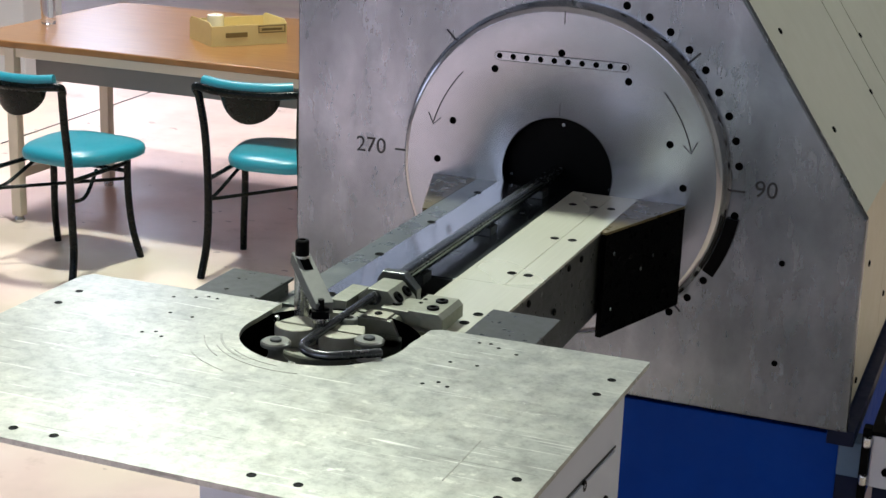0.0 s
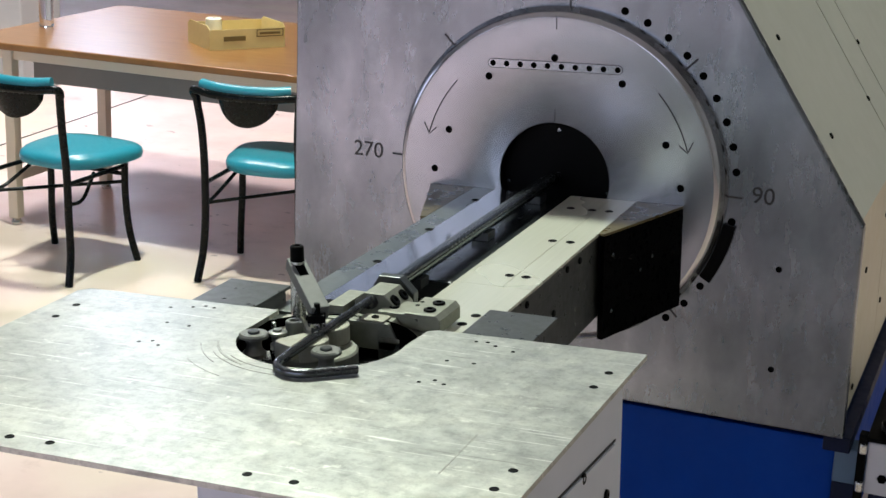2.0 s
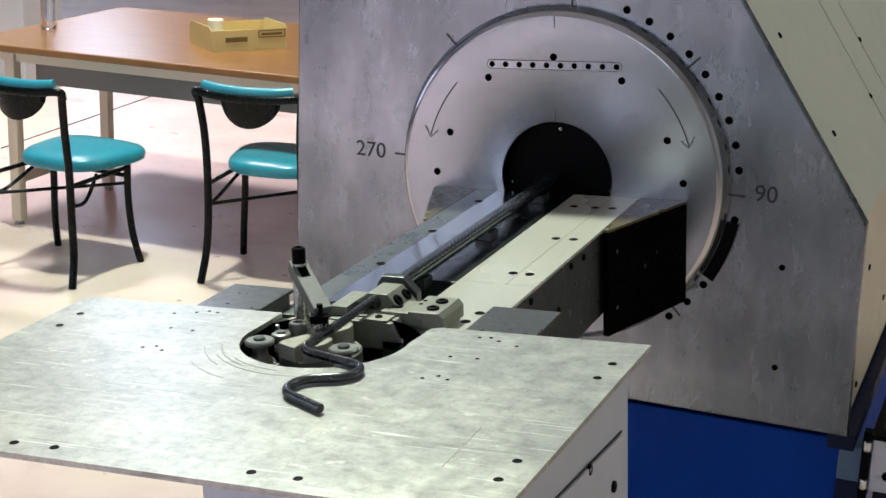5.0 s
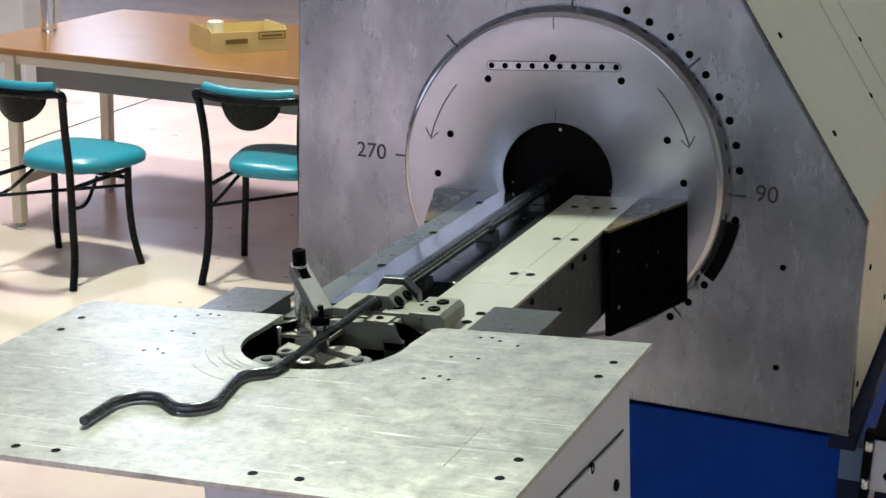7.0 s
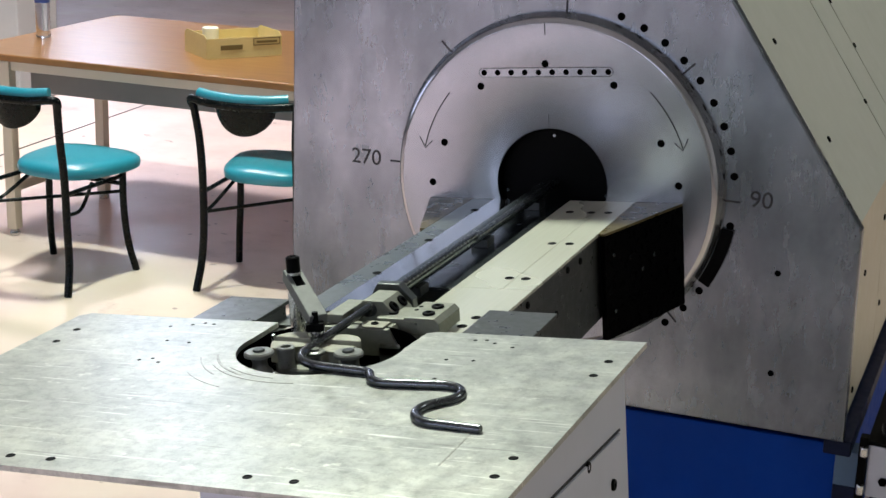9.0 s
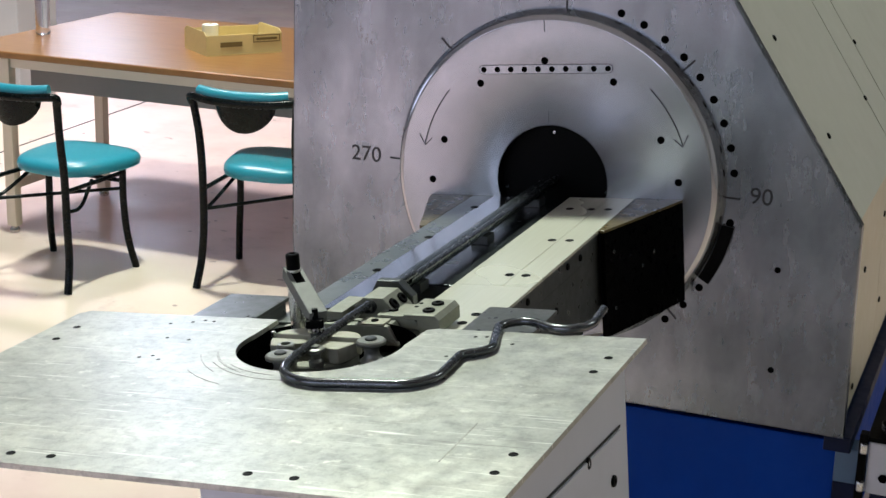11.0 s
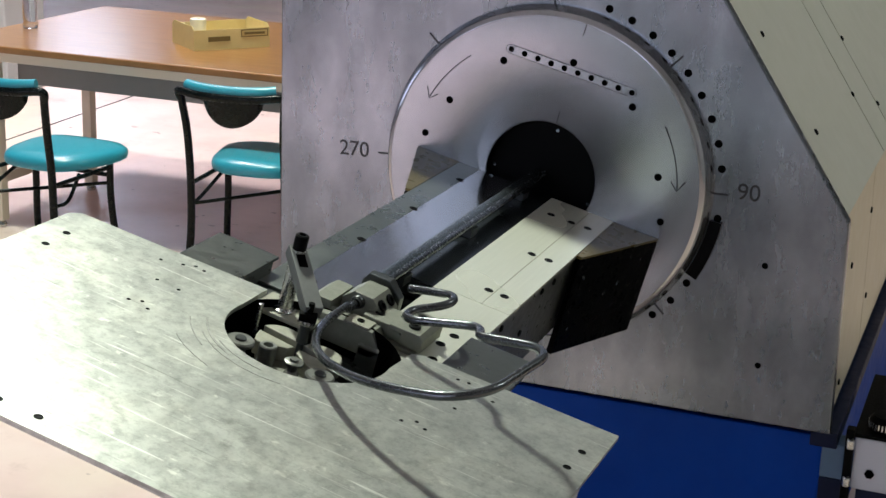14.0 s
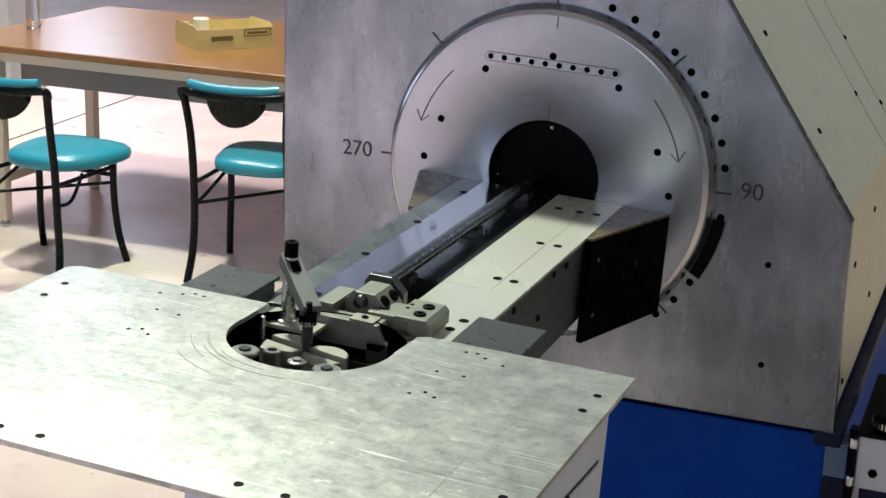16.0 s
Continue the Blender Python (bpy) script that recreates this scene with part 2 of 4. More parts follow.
FRONT = Matrix.Rotation(radians(90), 4, "X")      # turns a lathe's axis to face -y


def lettering(name, text, size, mat, parent, m, label=""):
    cu = bpy.data.curves.new(name, "FONT")
    cu.body, cu.size, cu.extrude, cu.align_x, cu.align_y = text, size, 0.0004, "CENTER", "CENTER"
    tmp = bpy.data.objects.new(name, cu)
    me = bpy.data.meshes.new_from_object(tmp)
    bpy.data.objects.remove(tmp)
    me.materials.append(mat)
    ob = new(name, me)
    ob.parent = parent
    ob.matrix_basis = m
    if label:
        ob["label"] = label
    return ob


def screw_mesh(r, deep=0.0):
    """A socket head: rim, face and dark socket are one small turned piece."""
    return lathe([(0, 0.0), (r, 0.0), (r, r * 0.35), (r * 0.86, r * 0.5), (r * 0.45, r * 0.5), (r * 0.42, r * 0.1), (0, r * 0.1)], 12)


# ---- the hall ----
floor = tagged(part("floor", box(-14, 8, -9, 14, -0.12, 0), FLOOR), "worn pinkish beige painted concrete floor with stains", "floor", kind="structure")
for x0, y0, x1, y1 in ((-4.08, 3.3, -4.22, 6.0), (-4.22, 6.0, -4.3, 13.5)):
    d = Vector((x1 - x0, y1 - y0, 0))
    part("floor_joint", box(0, d.length, -0.005, 0.005, 0.0005, 0.003), INK, floor).matrix_basis = Matrix.Translation((x0, y0, 0)) @ Matrix.Rotation(math.atan2(d.y, d.x), 4, "Z")
WX = (-11.4,)
for name, b in (("wall_west", (-14.3, -14, -1.0, 14, 0, 6.3)), ("wall_west_south", (-14.3, -14, -9, -7.0, 0, 6.3)), ("wall_west_sill", (-14.3, -14, -7.0, -1.0, 0, 1.5)), ("wall_west_lintel", (-14.3, -14, -7.0, -1.0, 4.8, 6.3)), ("wall_east", (8, 8.3, -9, 14, 0, 6.3)), ("wall_south", (2.2, 8.3, -9.3, -9, 0, 6.3)), ("wall_south_west", (-14.3, -8.0, -9.3, -9, 0, 6.3)), ("wall_south_lintel", (-8.0, 2.2, -9.3, -9, 5.2, 6.3)), ("wall_south_sill", (-8.0, 2.2, -9.3, -9, 0, 2.0))):
    tagged(part(name, box(*b), WALL), "plain grey hall wall", "wall", kind="structure")
bm = bmesh.new()
edges = [-14.3] + [v for x in WX for v in (x - 1.3, x + 1.3)] + [8.3]
for a, b in zip(edges[::2], edges[1::2]):
    box(a, b, 14, 14.3, 0, 6.3, bm=bm)
for x in WX:
    box(x - 1.3, x + 1.3, 14, 14.3, 0, 4.4, bm=bm)
    box(x - 1.3, x + 1.3, 14, 14.3, 6.2, 6.3, bm=bm)
tagged(part("wall_north", bm, WALL), "plain grey hall wall with high windows", "wall", kind="structure")
for i, x in enumerate(WX):
    w = tagged(new("window_%d" % (i + 1)), "high hall window bright with daylight", "window", "hall windows", kind="structure")
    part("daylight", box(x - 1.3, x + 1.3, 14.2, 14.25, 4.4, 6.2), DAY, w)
    part("window_frame", box(x - 0.03, x + 0.03, 14.1, 14.16, 4.4, 6.2), WALL, w)
# two unseen glowing panels, added as soft violet fill from west and south
tagged(part("fill_panel_west", box(-14.6, -14.5, -7.5, -0.5, 1.2, 5.1), FILL_GLOW), "pale daylight outside the west hall windows", "backdrop", kind="structure")
tagged(part("fill_panel_south", box(-8.5, 2.7, -9.6, -9.5, 1.6, 5.6), FILL_GLOW), "pale daylight outside the high hall windows", "backdrop", kind="structure")
tagged(part("ceiling", box(-14.3, 8.3, -9.3, 14.3, 6.3, 6.5), CEIL), "grey hall ceiling", "ceiling", kind="structure")
# unseen shades at the four lights; the last two belong to added fill
for x, y in ((KEY[0], KEY[1]), (-4.4, 4.0), (-2.4, -6.4), (4.4, 3.3)):
    lamp = tagged(new("unseen_ceiling_lamp"), "unseen round high bay lamp hung under the ceiling", "lamp", "hall lamps")
    lamp.location = (x, y, 6.3)
    part("shade", lathe([(0.03, 0), (0.03, -0.1), (0.12, -0.12), (0.45, -0.36), (0.43, -0.36), (0.1, -0.14), (0, -0.14)], 24), MATT, lamp, "dark metal shade", True)
    part("stem", lathe([(0, 0), (0.02, 0), (0.02, -0.1), (0, -0.1)], 12), MATT, lamp)
pillar = tagged(part("pillar", box(-5.9, -4.80, 4.5, 4.9, 0, 6.3, 0.01), WALL), "grey painted steel pillar of the hall", "pillar", kind="structure")


# ---- desk with what lies on it ----
desk = tagged(new("desk"), "long desk with wood top and cream steel legs", "desk")
desk.location = (-2.25, 2.10, 0)
part("desktop", box(-1.1, 1.15, 0, 1.25, 0.765, 0.795, 0.006), WOOD, desk, "varnished brown wood top")
part("apron", box(-0.80, 0.9, 0.12, 0.14, 0.62, 0.745, 0.002), APRON, desk, "dark grey metal modesty panel")
part("edge_rail", box(-1.06, 1.1, 0.02, 0.05, 0.725, 0.764, 0.003), DESKLEG, desk)
for x, y in ((-0.85, 0.03), (-0.865, 0.74), (0.95, 0.03), (0.95, 0.74)):
    leg = part("leg", box(x - 0.024, x + 0.024, y - 0.024, y + 0.024, 0.03, 0.764, 0.004), DESKLEG, desk)
    part("foot", lathe([(0, 0), (0.02, 0), (0.024, 0.012), (0.012, 0.032), (0, 0.032)], 16), CHROME, leg).location = (x, y, 0)
part("stretcher", box(-0.868, -0.842, 0.05, 0.72, 0.19, 0.23, 0.003), DESKLEG, desk)

tray = tagged(new("cardboard_tray"), "shallow pale cardboard tray with brown print on desk", "box")
tray.matrix_basis = pose(-2.30, 2.64, 0.795, 0, 0, 52)
W2, D2, T2 = 0.172, 0.122, 0.0035
part("bottom", box(-W2, W2, -D2, D2, 0, T2), CARD, tray)
for s in (-1, 1):
    part("long_side", box(-W2, W2, s * D2 - T2 / 2, s * D2 + T2 / 2, 0, 0.085), CARD, tray)
    part("short_side", prism([(-D2, 0), (D2, 0), (D2, 0.085), (D2 * 0.8, 0.1), (-D2 * 0.8, 0.1), (-D2, 0.085)], s * W2 - T2 / 2, s * W2 + T2 / 2, "x"), CARD, tray)
part("print_mark", box(-0.11, -0.01, -D2 - 0.004, -D2 - 0.0025, 0.035, 0.055), PRINT, tray)
for x0, x1, z0, z1 in ((0.04, 0.165, 0.076, 0.08), (0.04, 0.165, 0.048, 0.052), (0.04, 0.044, 0.048, 0.08), (0.161, 0.165, 0.048, 0.08), (0.055, 0.15, 0.058, 0.068)):
    part("print_mark", box(x0, x1, -D2 - 0.004, -D2 - 0.0025, z0, z1), PRINT, tray)
cup = tagged(part("paper_roll", lathe([(0, 0), (0.035, 0), (0.035, 0.1), (0.03, 0.103), (0.012, 0.103), (0.012, 0.06), (0, 0.06)], 20), plain("white_paper", (0.75, 0.72, 0.6), 0.8), smooth=True), "small white paper roll standing in cardboard tray", "paper roll")
cup.matrix_basis = pose(-2.40, 2.62, 0.799)

bottle = tagged(new("water_bottle"), "clear plastic water bottle standing on desk", "bottle")
bottle.location = (-3.235, 2.58, 0.795)
part("body", lathe([(0, 0.004), (0.03, 0), (0.033, 0.01)] + [(0.033 - 0.0022 * (i % 2), 0.02 + 0.012 * i) for i in range(11)] + [(0.032, 0.16), (0.018, 0.19), (0.013, 0.2), (0.013, 0.212), (0, 0.212)], 24), GLASS, bottle, "ribbed clear plastic body", True)
part("label", lathe([(0.0337, 0.155), (0.0342, 0.155), (0.0342, 0.19), (0.0337, 0.19)], 24), plain("blue_label", (0.03, 0.06, 0.25), 0.4), bottle, "blue label band")
part("cap", lathe([(0, 0.212), (0.015, 0.212), (0.015, 0.23), (0, 0.23)], 16), plain("white_cap", (0.7, 0.7, 0.7), 0.4), bottle)


# ---- chairs ----
def chair():
    c = tagged(new("chair"), "black tubular steel chair with teal vinyl seat", "chair", "chairs at the desk")
    h = 0.213
    for s in (-1, 1):
        part("back_leg", tube(smooth_line([(s * h, 0, 0), (s * (h - 0.012), 0.03, 0.12), (s * (h - 0.02), 0.035, 0.26), (s * (h - 0.02), 0.03, 0.45), (s * (h - 0.018), 0.01, 0.61), (s * (h - 0.005), -0.015, 0.752)]), 0.0155, 12), FRAME, c, smooth=True)
        part("front_leg", tube(smooth_line([(s * h, 0.43, 0), (s * (h - 0.015), 0.40, 0.13), (s * (h - 0.025), 0.39, 0.28), (s * (h - 0.025), 0.39, 0.41)]), 0.0145, 12), FRAME, c, smooth=True)
        part("side_rail", tube([(s * (h - 0.02), 0.03, 0.395), (s * (h - 0.025), 0.39, 0.40)], 0.009, 10), FRAME, c, smooth=True)
        part("side_brace", tube(smooth_line([(s * (h - 0.02), 0.035, 0.315), (s * (h - 0.02), 0.12, 0.32), (s * (h - 0.06), 0.24, 0.395)]), 0.0075, 10), FRAME, c, smooth=True)
    part("front_rail", tube([(-h + 0.025, 0.39, 0.365), (h - 0.025, 0.39, 0.365)], 0.009, 10), FRAME, c, smooth=True)
    part("cross_brace", tube([(-h + 0.02, 0.035, 0.315), (h - 0.03, 0.385, 0.335)], 0.007, 10), FRAME, c, smooth=True)
    # seat cushion: rounded trapezoid, domed
    bm = bmesh.new()
    out = []
    for i in range(40):
        a = 2 * math.pi * i / 40
        ca, sa = math.cos(a), math.sin(a)
        r = 1 / (abs(ca) ** 3.2 + abs(sa) ** 3.2) ** (1 / 3.2)
        x, y = r * ca * 0.213, r * sa * 0.215
        out.append((x * (1 + 0.14 * y / 0.215), y + 0.335))
    rings = []
    for f, z in ((0.93, 0.416), (0.985, 0.423), (1.0, 0.438), (0.985, 0.454), (0.93, 0.466), (0.75, 0.476), (0.4, 0.480)):
        rings.append([bm.verts.new((x * f, 0.335 + (y - 0.335) * f, z)) for x, y in out])
    for p, q in zip(rings, rings[1:]):
        for i in range(40):
            bm.faces.new((p[i], p[(i + 1) % 40], q[(i + 1) % 40], q[i]))
    bm.faces.new(rings[-1])
    bm.faces.new(rings[0][::-1])
    part("seat", bm, TEAL, c, "padded teal vinyl seat", True)
    rail = smooth_line([(-h + 0.002, -0.012, 0.742), (-h + 0.005, -0.03, 0.770), (-h * 0.55, -0.06, 0.765), (0, -0.072, 0.762), (h * 0.55, -0.06, 0.765), (h - 0.005, -0.03, 0.770), (h - 0.002, -0.012, 0.742)], 6)
    part("back_rail", tube(rail, 0.016, 12), FRAME, c, "curved black back rail", True)
    pad = [p + Vector((0, 0.018, 0.022)) for p in smooth_line([(-h + 0.035, -0.037, 0.770), (-h * 0.5, -0.062, 0.765), (0, -0.07, 0.762), (h * 0.5, -0.062, 0.765), (h - 0.035, -0.037, 0.770)], 6)]
    part("back_pad", tube(pad, 0.022, 14), TEAL, c, "teal padded top of the backrest", True)
    shell = bmesh.new()
    cols = []
    for i in range(21):
        u = -1 + 2 * i / 20
        x = u * 0.128
        low = 0.760 - 0.142 * math.sqrt(max(0.0, 1 - u * u)) ** 0.9
        col = []
        for k in range(7):
            v = k / 6
            z = 0.79 + (low - 0.765) * v
            col.append((x, -0.068 + 0.035 * u * u + 0.03 * v * v, z))
        cols.append(col)
    for side, dy in ((0, 0.0), (1, 0.012)):
        V = [[shell.verts.new((x, y + dy, z)) for x, y, z in col] for col in cols]
        for p, q in zip(V, V[1:]):
            for k in range(6):
                shell.faces.new((p[k], q[k], q[k + 1], p[k + 1]) if side == 0 else (p[k + 1], q[k + 1], q[k], p[k]))
    part("back_shell", shell, FRAME, c, "half round black backrest shell", True)
    return c


first = chair()
first.matrix_basis = pose(-2.607, 1.517, 0, 0, 0, -4.6)
copy_thing(first, pose(-1.788, 1.812, 0, 0, 0, 6.0))


# ---- machine body ----
machine = tagged(new("bending_machine"), "large wire bending machine, steel front and blue base", "machine")
OUT = [(-0.67, 0.556), (0.684, 0.556), (0.676, 1.04), (0.27, 1.641), (-0.67, 1.641)]
front = part("front_plate", prism([OUT[0], OUT[1], OUT[2], OUT[3], OUT[4]], 0.0, 0.035, "y", 0.004), PLATE, machine, "cloudy ground steel front plate")
IN = [(-0.655, 0.57), (0.672, 0.57), (0.664, 1.035), (0.266, 1.627), (-0.655, 1.627)]


def skin(a, b, y0, y1, t, mat, name, label=""):
    """One sheet of the cover between two corners of the outline."""
    n = Vector((b[1] - a[1], 0, a[0] - b[0])).normalized() * -t
    pts = [(a[0], a[1]), (b[0], b[1]), (b[0] + n.x, b[1] + n.z), (a[0] + n.x, a[1] + n.z)]
    return part(name, prism(pts, y0, y1, "y"), mat, machine, label)


A, B, C, D, E = IN
for y0, y1 in ((0.036, 0.786), (0.796, 1.016), (1.026, 2.2)):
    skin(C, D, y0, y1, 0.01, GREYGREEN, "slope_cover", "sloping grey green cover sheet")
skin(B, C, 0.036, 0.60, 0.01, CREAM, "side_cover", "cream painted side cover")
skin(B, C, 0.604, 2.2, 0.01, CREAM, "side_cover", "cream painted side cover")
skin(D, E, 0.036, 2.2, 0.01, GREYGREEN, "top_cover")
skin(E, A, 0.036, 2.2, 0.01, CREAM, "side_cover")
part("rear_cover", prism(IN, 2.2, 2.21, "y"), CREAM, machine)
part("bottom_cover", box(-0.655, 0.672, 0.036, 2.2, 0.56, 0.569), NAVY, machine)
part("base", box(-0.62, 0.664, 0.085, 2.2, 0.0, 0.515, 0.004), BLUE, machine, "deep blue painted steel base")
# black block painted in for the shadow below the front plate
part("painted_shadow_band", box(-0.6, 0.65, 0.10, 2.2, 0.5155, 0.5595), MATT, machine)
part("base_rail", box(0.640, 0.70, 0.02, 2.2, 0.5156, 0.552, 0.003), NAVY, machine, "navy blue rail under the side cover")
part("base_end", box(0.6645, 0.730, 0.055, 0.12, 0.43, 0.514, 0.003), SLATE, machine, "grey blue end panel")
part("base_end", box(0.6645, 0.728, 0.058, 0.12, 0.0, 0.429, 0.003), NAVY, machine, "navy end panel")
pump = tagged(new("hydraulic_unit"), "pale valve box with black knurled knob beside machine", "machine unit")
pump.location = (0.80, 0.02, 0)
part("pedestal", box(-0.05, 0.30, 0.01, 0.40, 0.0, 0.4295, 0.004), NAVY, pump, "navy painted pedestal")
part("housing", box(-0.062, 0.30, 0.0, 0.40, 0.43, 0.553, 0.004), PANEL, pump, "pale grey valve box")
part("top_slab", box(-0.066, 0.30, -0.002, 0.40, 0.5535, 0.563, 0.002), MATT, pump, "black top slab")
part("hinge_bar", box(-0.082, -0.0635, -0.012, 0.02, 0.40, 0.572, 0.003), MATT, pump, "black hinge bar")
for z in (0.542, 0.452):
    part("hinge", lathe([(0, -0.011), (0.008, -0.011), (0.009, -0.008), (0.009, 0.008), (0.008, 0.011), (0, 0.011)], 16), CHROME, pump, "bright hinge pin").location = (-0.070, -0.016, z)
knob = part("knob", lathe([(0, 0), (0.034, 0), (0.041, 0.006), (0.041, 0.024), (0.032, 0.034), (0, 0.036)], 32), MATT, pump, "black knurled knob", True)
knob.location = (0.0, 0.05, 0.5635)
rib = part("knurl", box(-0.0015, 0.0015, -0.0425, -0.0408, 0.008, 0.022), CHROME, knob)
for k in range(1, 32):
    again(rib, pose(0, 0, 0, 0, 0, 360 * k / 32))
part("port", lathe([(0, 0), (0.011, 0), (0.011, 0.003), (0.007, 0.0035), (0, 0.001)], 6, m=FRONT), HOLE, pump, "dark hexagonal port").location = (-0.024, -0.0005, 0.472)

# screws of the covers
screw = part("cover_screw", screw_mesh(0.0075), MATT, machine)
nrm = Vector((D[1] - C[1], 0, C[0] - D[0])).normalized()
up = nrm.to_track_quat("Z", "Y").to_matrix().to_4x4()
places = [(0.57, 0.20, 1.193), (0.578, 0.782, 1.182), (0.507, 1.03, 1.287), (0.43, 0.20, 1.40), (0.43, 1.03, 1.40), (0.62, 1.03, 1.12)]
for i, (x, y, z) in enumerate(places):
    f = (Vector((x, 0, z)) - Vector((C[0], 0, C[1]))).dot(Vector((D[0] - C[0], 0, D[1] - C[1])).normalized())
    p = Vector((C[0], y, C[1])) + Vector((D[0] - C[0], 0, D[1] - C[1])).normalized() * f
    m = Matrix.Translation(p) @ up
    if i == 0:
        screw.matrix_basis = m
    else:
        again(screw, m)
for y, z in ((0.17, 0.90), (0.17, 0.62), (0.5, 0.95), (0.61, 0.70)):
    again(screw, Matrix.Translation((0.673, y, z)) @ Matrix.Rotation(radians(90), 4, "Y"))

# dial: holes, ticks, numbers on the front plate
hole = part("dial_hole", lathe([(0, 0.0006), (0.0075, 0.0006), (0.0088, 0.0), (0, 0.0)], 16, m=FRONT), HOLE, front)
first_hole = True
for k in range(45):
    a = 2 + 8 * k
    if a in (90, 270):
        continue
    m = Matrix.Translation((0.4 * math.sin(radians(a)), -0.0005, AXIS + 0.4 * math.cos(radians(a))))
    if not (abs(m.translation.x) < 0.64 and m.translation.z < 1.54 and 18 <= a <= 140):
        continue
    if first_hole:
        hole.matrix_basis, first_hole = m, False
    else:
        again(hole, m)
for x, z in ((0.508, 0.922), (0.513, 0.691)):
    again(hole, pose(x, -0.0005, z) @ Matrix.Diagonal((0.8, 1, 0.8, 1)))
for a in range(0, 360, 45):
    if a in (180, 225):
        continue
    part("dial_tick", box(-0.0022, 0.0022, -0.0006, 0.0004, 0.381, 0.414), INK, front).matrix_basis = pose(0, 0, AXIS, 0, a, 0)
lettering("dial_number", "270", 0.052, INK, front, pose(-0.476, -0.0004, 1.071, 90), "dark engraved number 270")
lettering("dial_number", "90", 0.052, INK, front, pose(0.459, -0.0004, 1.079, 90), "dark engraved number 90")
# black wiper block at the rim of the disc
part("rim_block", prism([(r * math.sin(radians(a)), AXIS + r * math.cos(radians(a))) for r, a in [(0.384, v) for v in range(99, 120, 4)] + [(0.412, v) for v in range(119, 98, -4)]], -0.010, -0.001, "y", 0.002), MATT, machine, "black block at the rim of the disc")
# lining puts the darkness of the bore's depth into its colour
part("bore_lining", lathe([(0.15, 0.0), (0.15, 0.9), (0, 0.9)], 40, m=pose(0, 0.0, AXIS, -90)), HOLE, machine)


# ---- turning head ----
head = tagged(new("rotary_bending_table"), "turning steel bending table with disc, rail and tools", "bending table")
head.location.z = AXIS
disc = part("faceplate", lathe([(0.128, 0.047), (0.130, 0.048), (0.3605, 0.048), (0.3605, 0.002), (0.128, 0.002), (0.128, 0.047)], 128, m=FRONT), DISC, head, "turned bright steel disc with bored centre", True)
FY = -0.048
part("disc_rim", lathe([(0.3607, 0.002), (0.3607, 0.0482), (0.3665, 0.0465), (0.3715, 0.0415), (0.3755, 0.033), (0.3785, 0.022), (0.3825, 0.016), (0.3825, 0.002)], 128, m=FRONT), BRIGHT, disc, "polished rounded rim of the disc", True)
# shallow black cup painted as the shaded depth of the bore
part("bore_shade_plug", lathe([(0.127, 0.046), (0.127, 0.012), (0, 0.012)], 64, m=FRONT), MATT, head, "bore closed in black in place of its inner shade", True)
cuts = prism(arc(-0.148, 0.2535, 0.0098, 90, 270, 8) + arc(0.141, 0.2535, 0.0098, -90, 90, 8), FY - 0.0012, FY + 0.001, "y")
slot = part("slot_strip", cuts, DISC, disc, "inset strip with ten holes")
rim = part("slot_edge", tube([(x, FY - 0.0012, z) for x, z in arc(-0.148, 0.2535, 0.0098, 90, 270, 8) + arc(0.141, 0.2535, 0.0098, -90, 90, 8)] + [(-0.148, FY - 0.0012, 0.2633)], 0.0007, 6), INK, disc)
dot = part("disc_hole", lathe([(0, 0.0006), (0.0058, 0.0006), (0.0066, 0.0), (0, 0.0)], 16, m=FRONT), HOLE, disc)
dot.matrix_basis = Matrix.Translation((-0.146, FY - 0.0013, 0.2535))
for i in range(1, 10):
    again(dot, Matrix.Translation((-0.146 + 0.0318 * i, FY - 0.0013, 0.2535)))
for x, z in ((-0.252, 0.095), (-0.287, 0.002), (0.252, 0.097), (0.288, 0.004), (-0.156, 0.223), (0.151, 0.224), (-0.003, 0.272)):
    again(dot, Matrix.Translation((x, FY - 0.0006, z)) @ Matrix.Diagonal((1.25, 1, 1.25, 1)))
for x, z in ((-0.118, -0.02), (0.115, -0.03), (0.0, 0.106)):
    part("plug_screw", lathe([(0, 0.002), (0.004, 0.002), (0.004, 0), (0, 0)], 10, m=FRONT), TUBE, head).matrix_basis = Matrix.Translation((x, -0.0125, z))
for s in (-1, 1):
    pts = [(s * 0.312 * math.sin(radians(a)), 0.312 * math.cos(radians(a))) for a in range(48, 75, 2)]
    mark = tube([(x, FY - 0.0004, z) for x, z in pts], 0.0013, 6)
    x, z = pts[-1]
    tube([(x - s * 0.018, FY - 0.0004, z + 0.012), (x, FY - 0.0004, z - 0.004), (x + s * 0.012, FY - 0.0004, z + 0.022)], 0.0013, 6, mark)
    part("direction_arrow", mark, INK, disc, "scratched direction arrow")
part("zero_mark", box(-0.0009, 0.0009, FY - 0.0006, FY + 0.001, 0.335, 0.362), INK, disc)
part("zero_mark", box(-0.0006, 0.0006, FY - 0.0006, FY + 0.001, 0.132, 0.16), INK, disc)

# sheet table with a slot for the tools
SX, SY, SR = 0.004, -1.228, 0.134
outline = [(-0.5, -1.768), (0.482, -1.768), (0.4935, -1.112), (SX + SR + 0.02, -1.122), (SX + SR + 0.004, -1.132)] + arc(SX, SY, SR, 8, -188, 40) + [(SX - SR + 0.002, -1.122), (-0.485, -1.132), (-0.5, -1.15)]
table = part("table_plate", prism(outline, -0.008, 0.0), TABLE, head, "scuffed sheet steel work table")
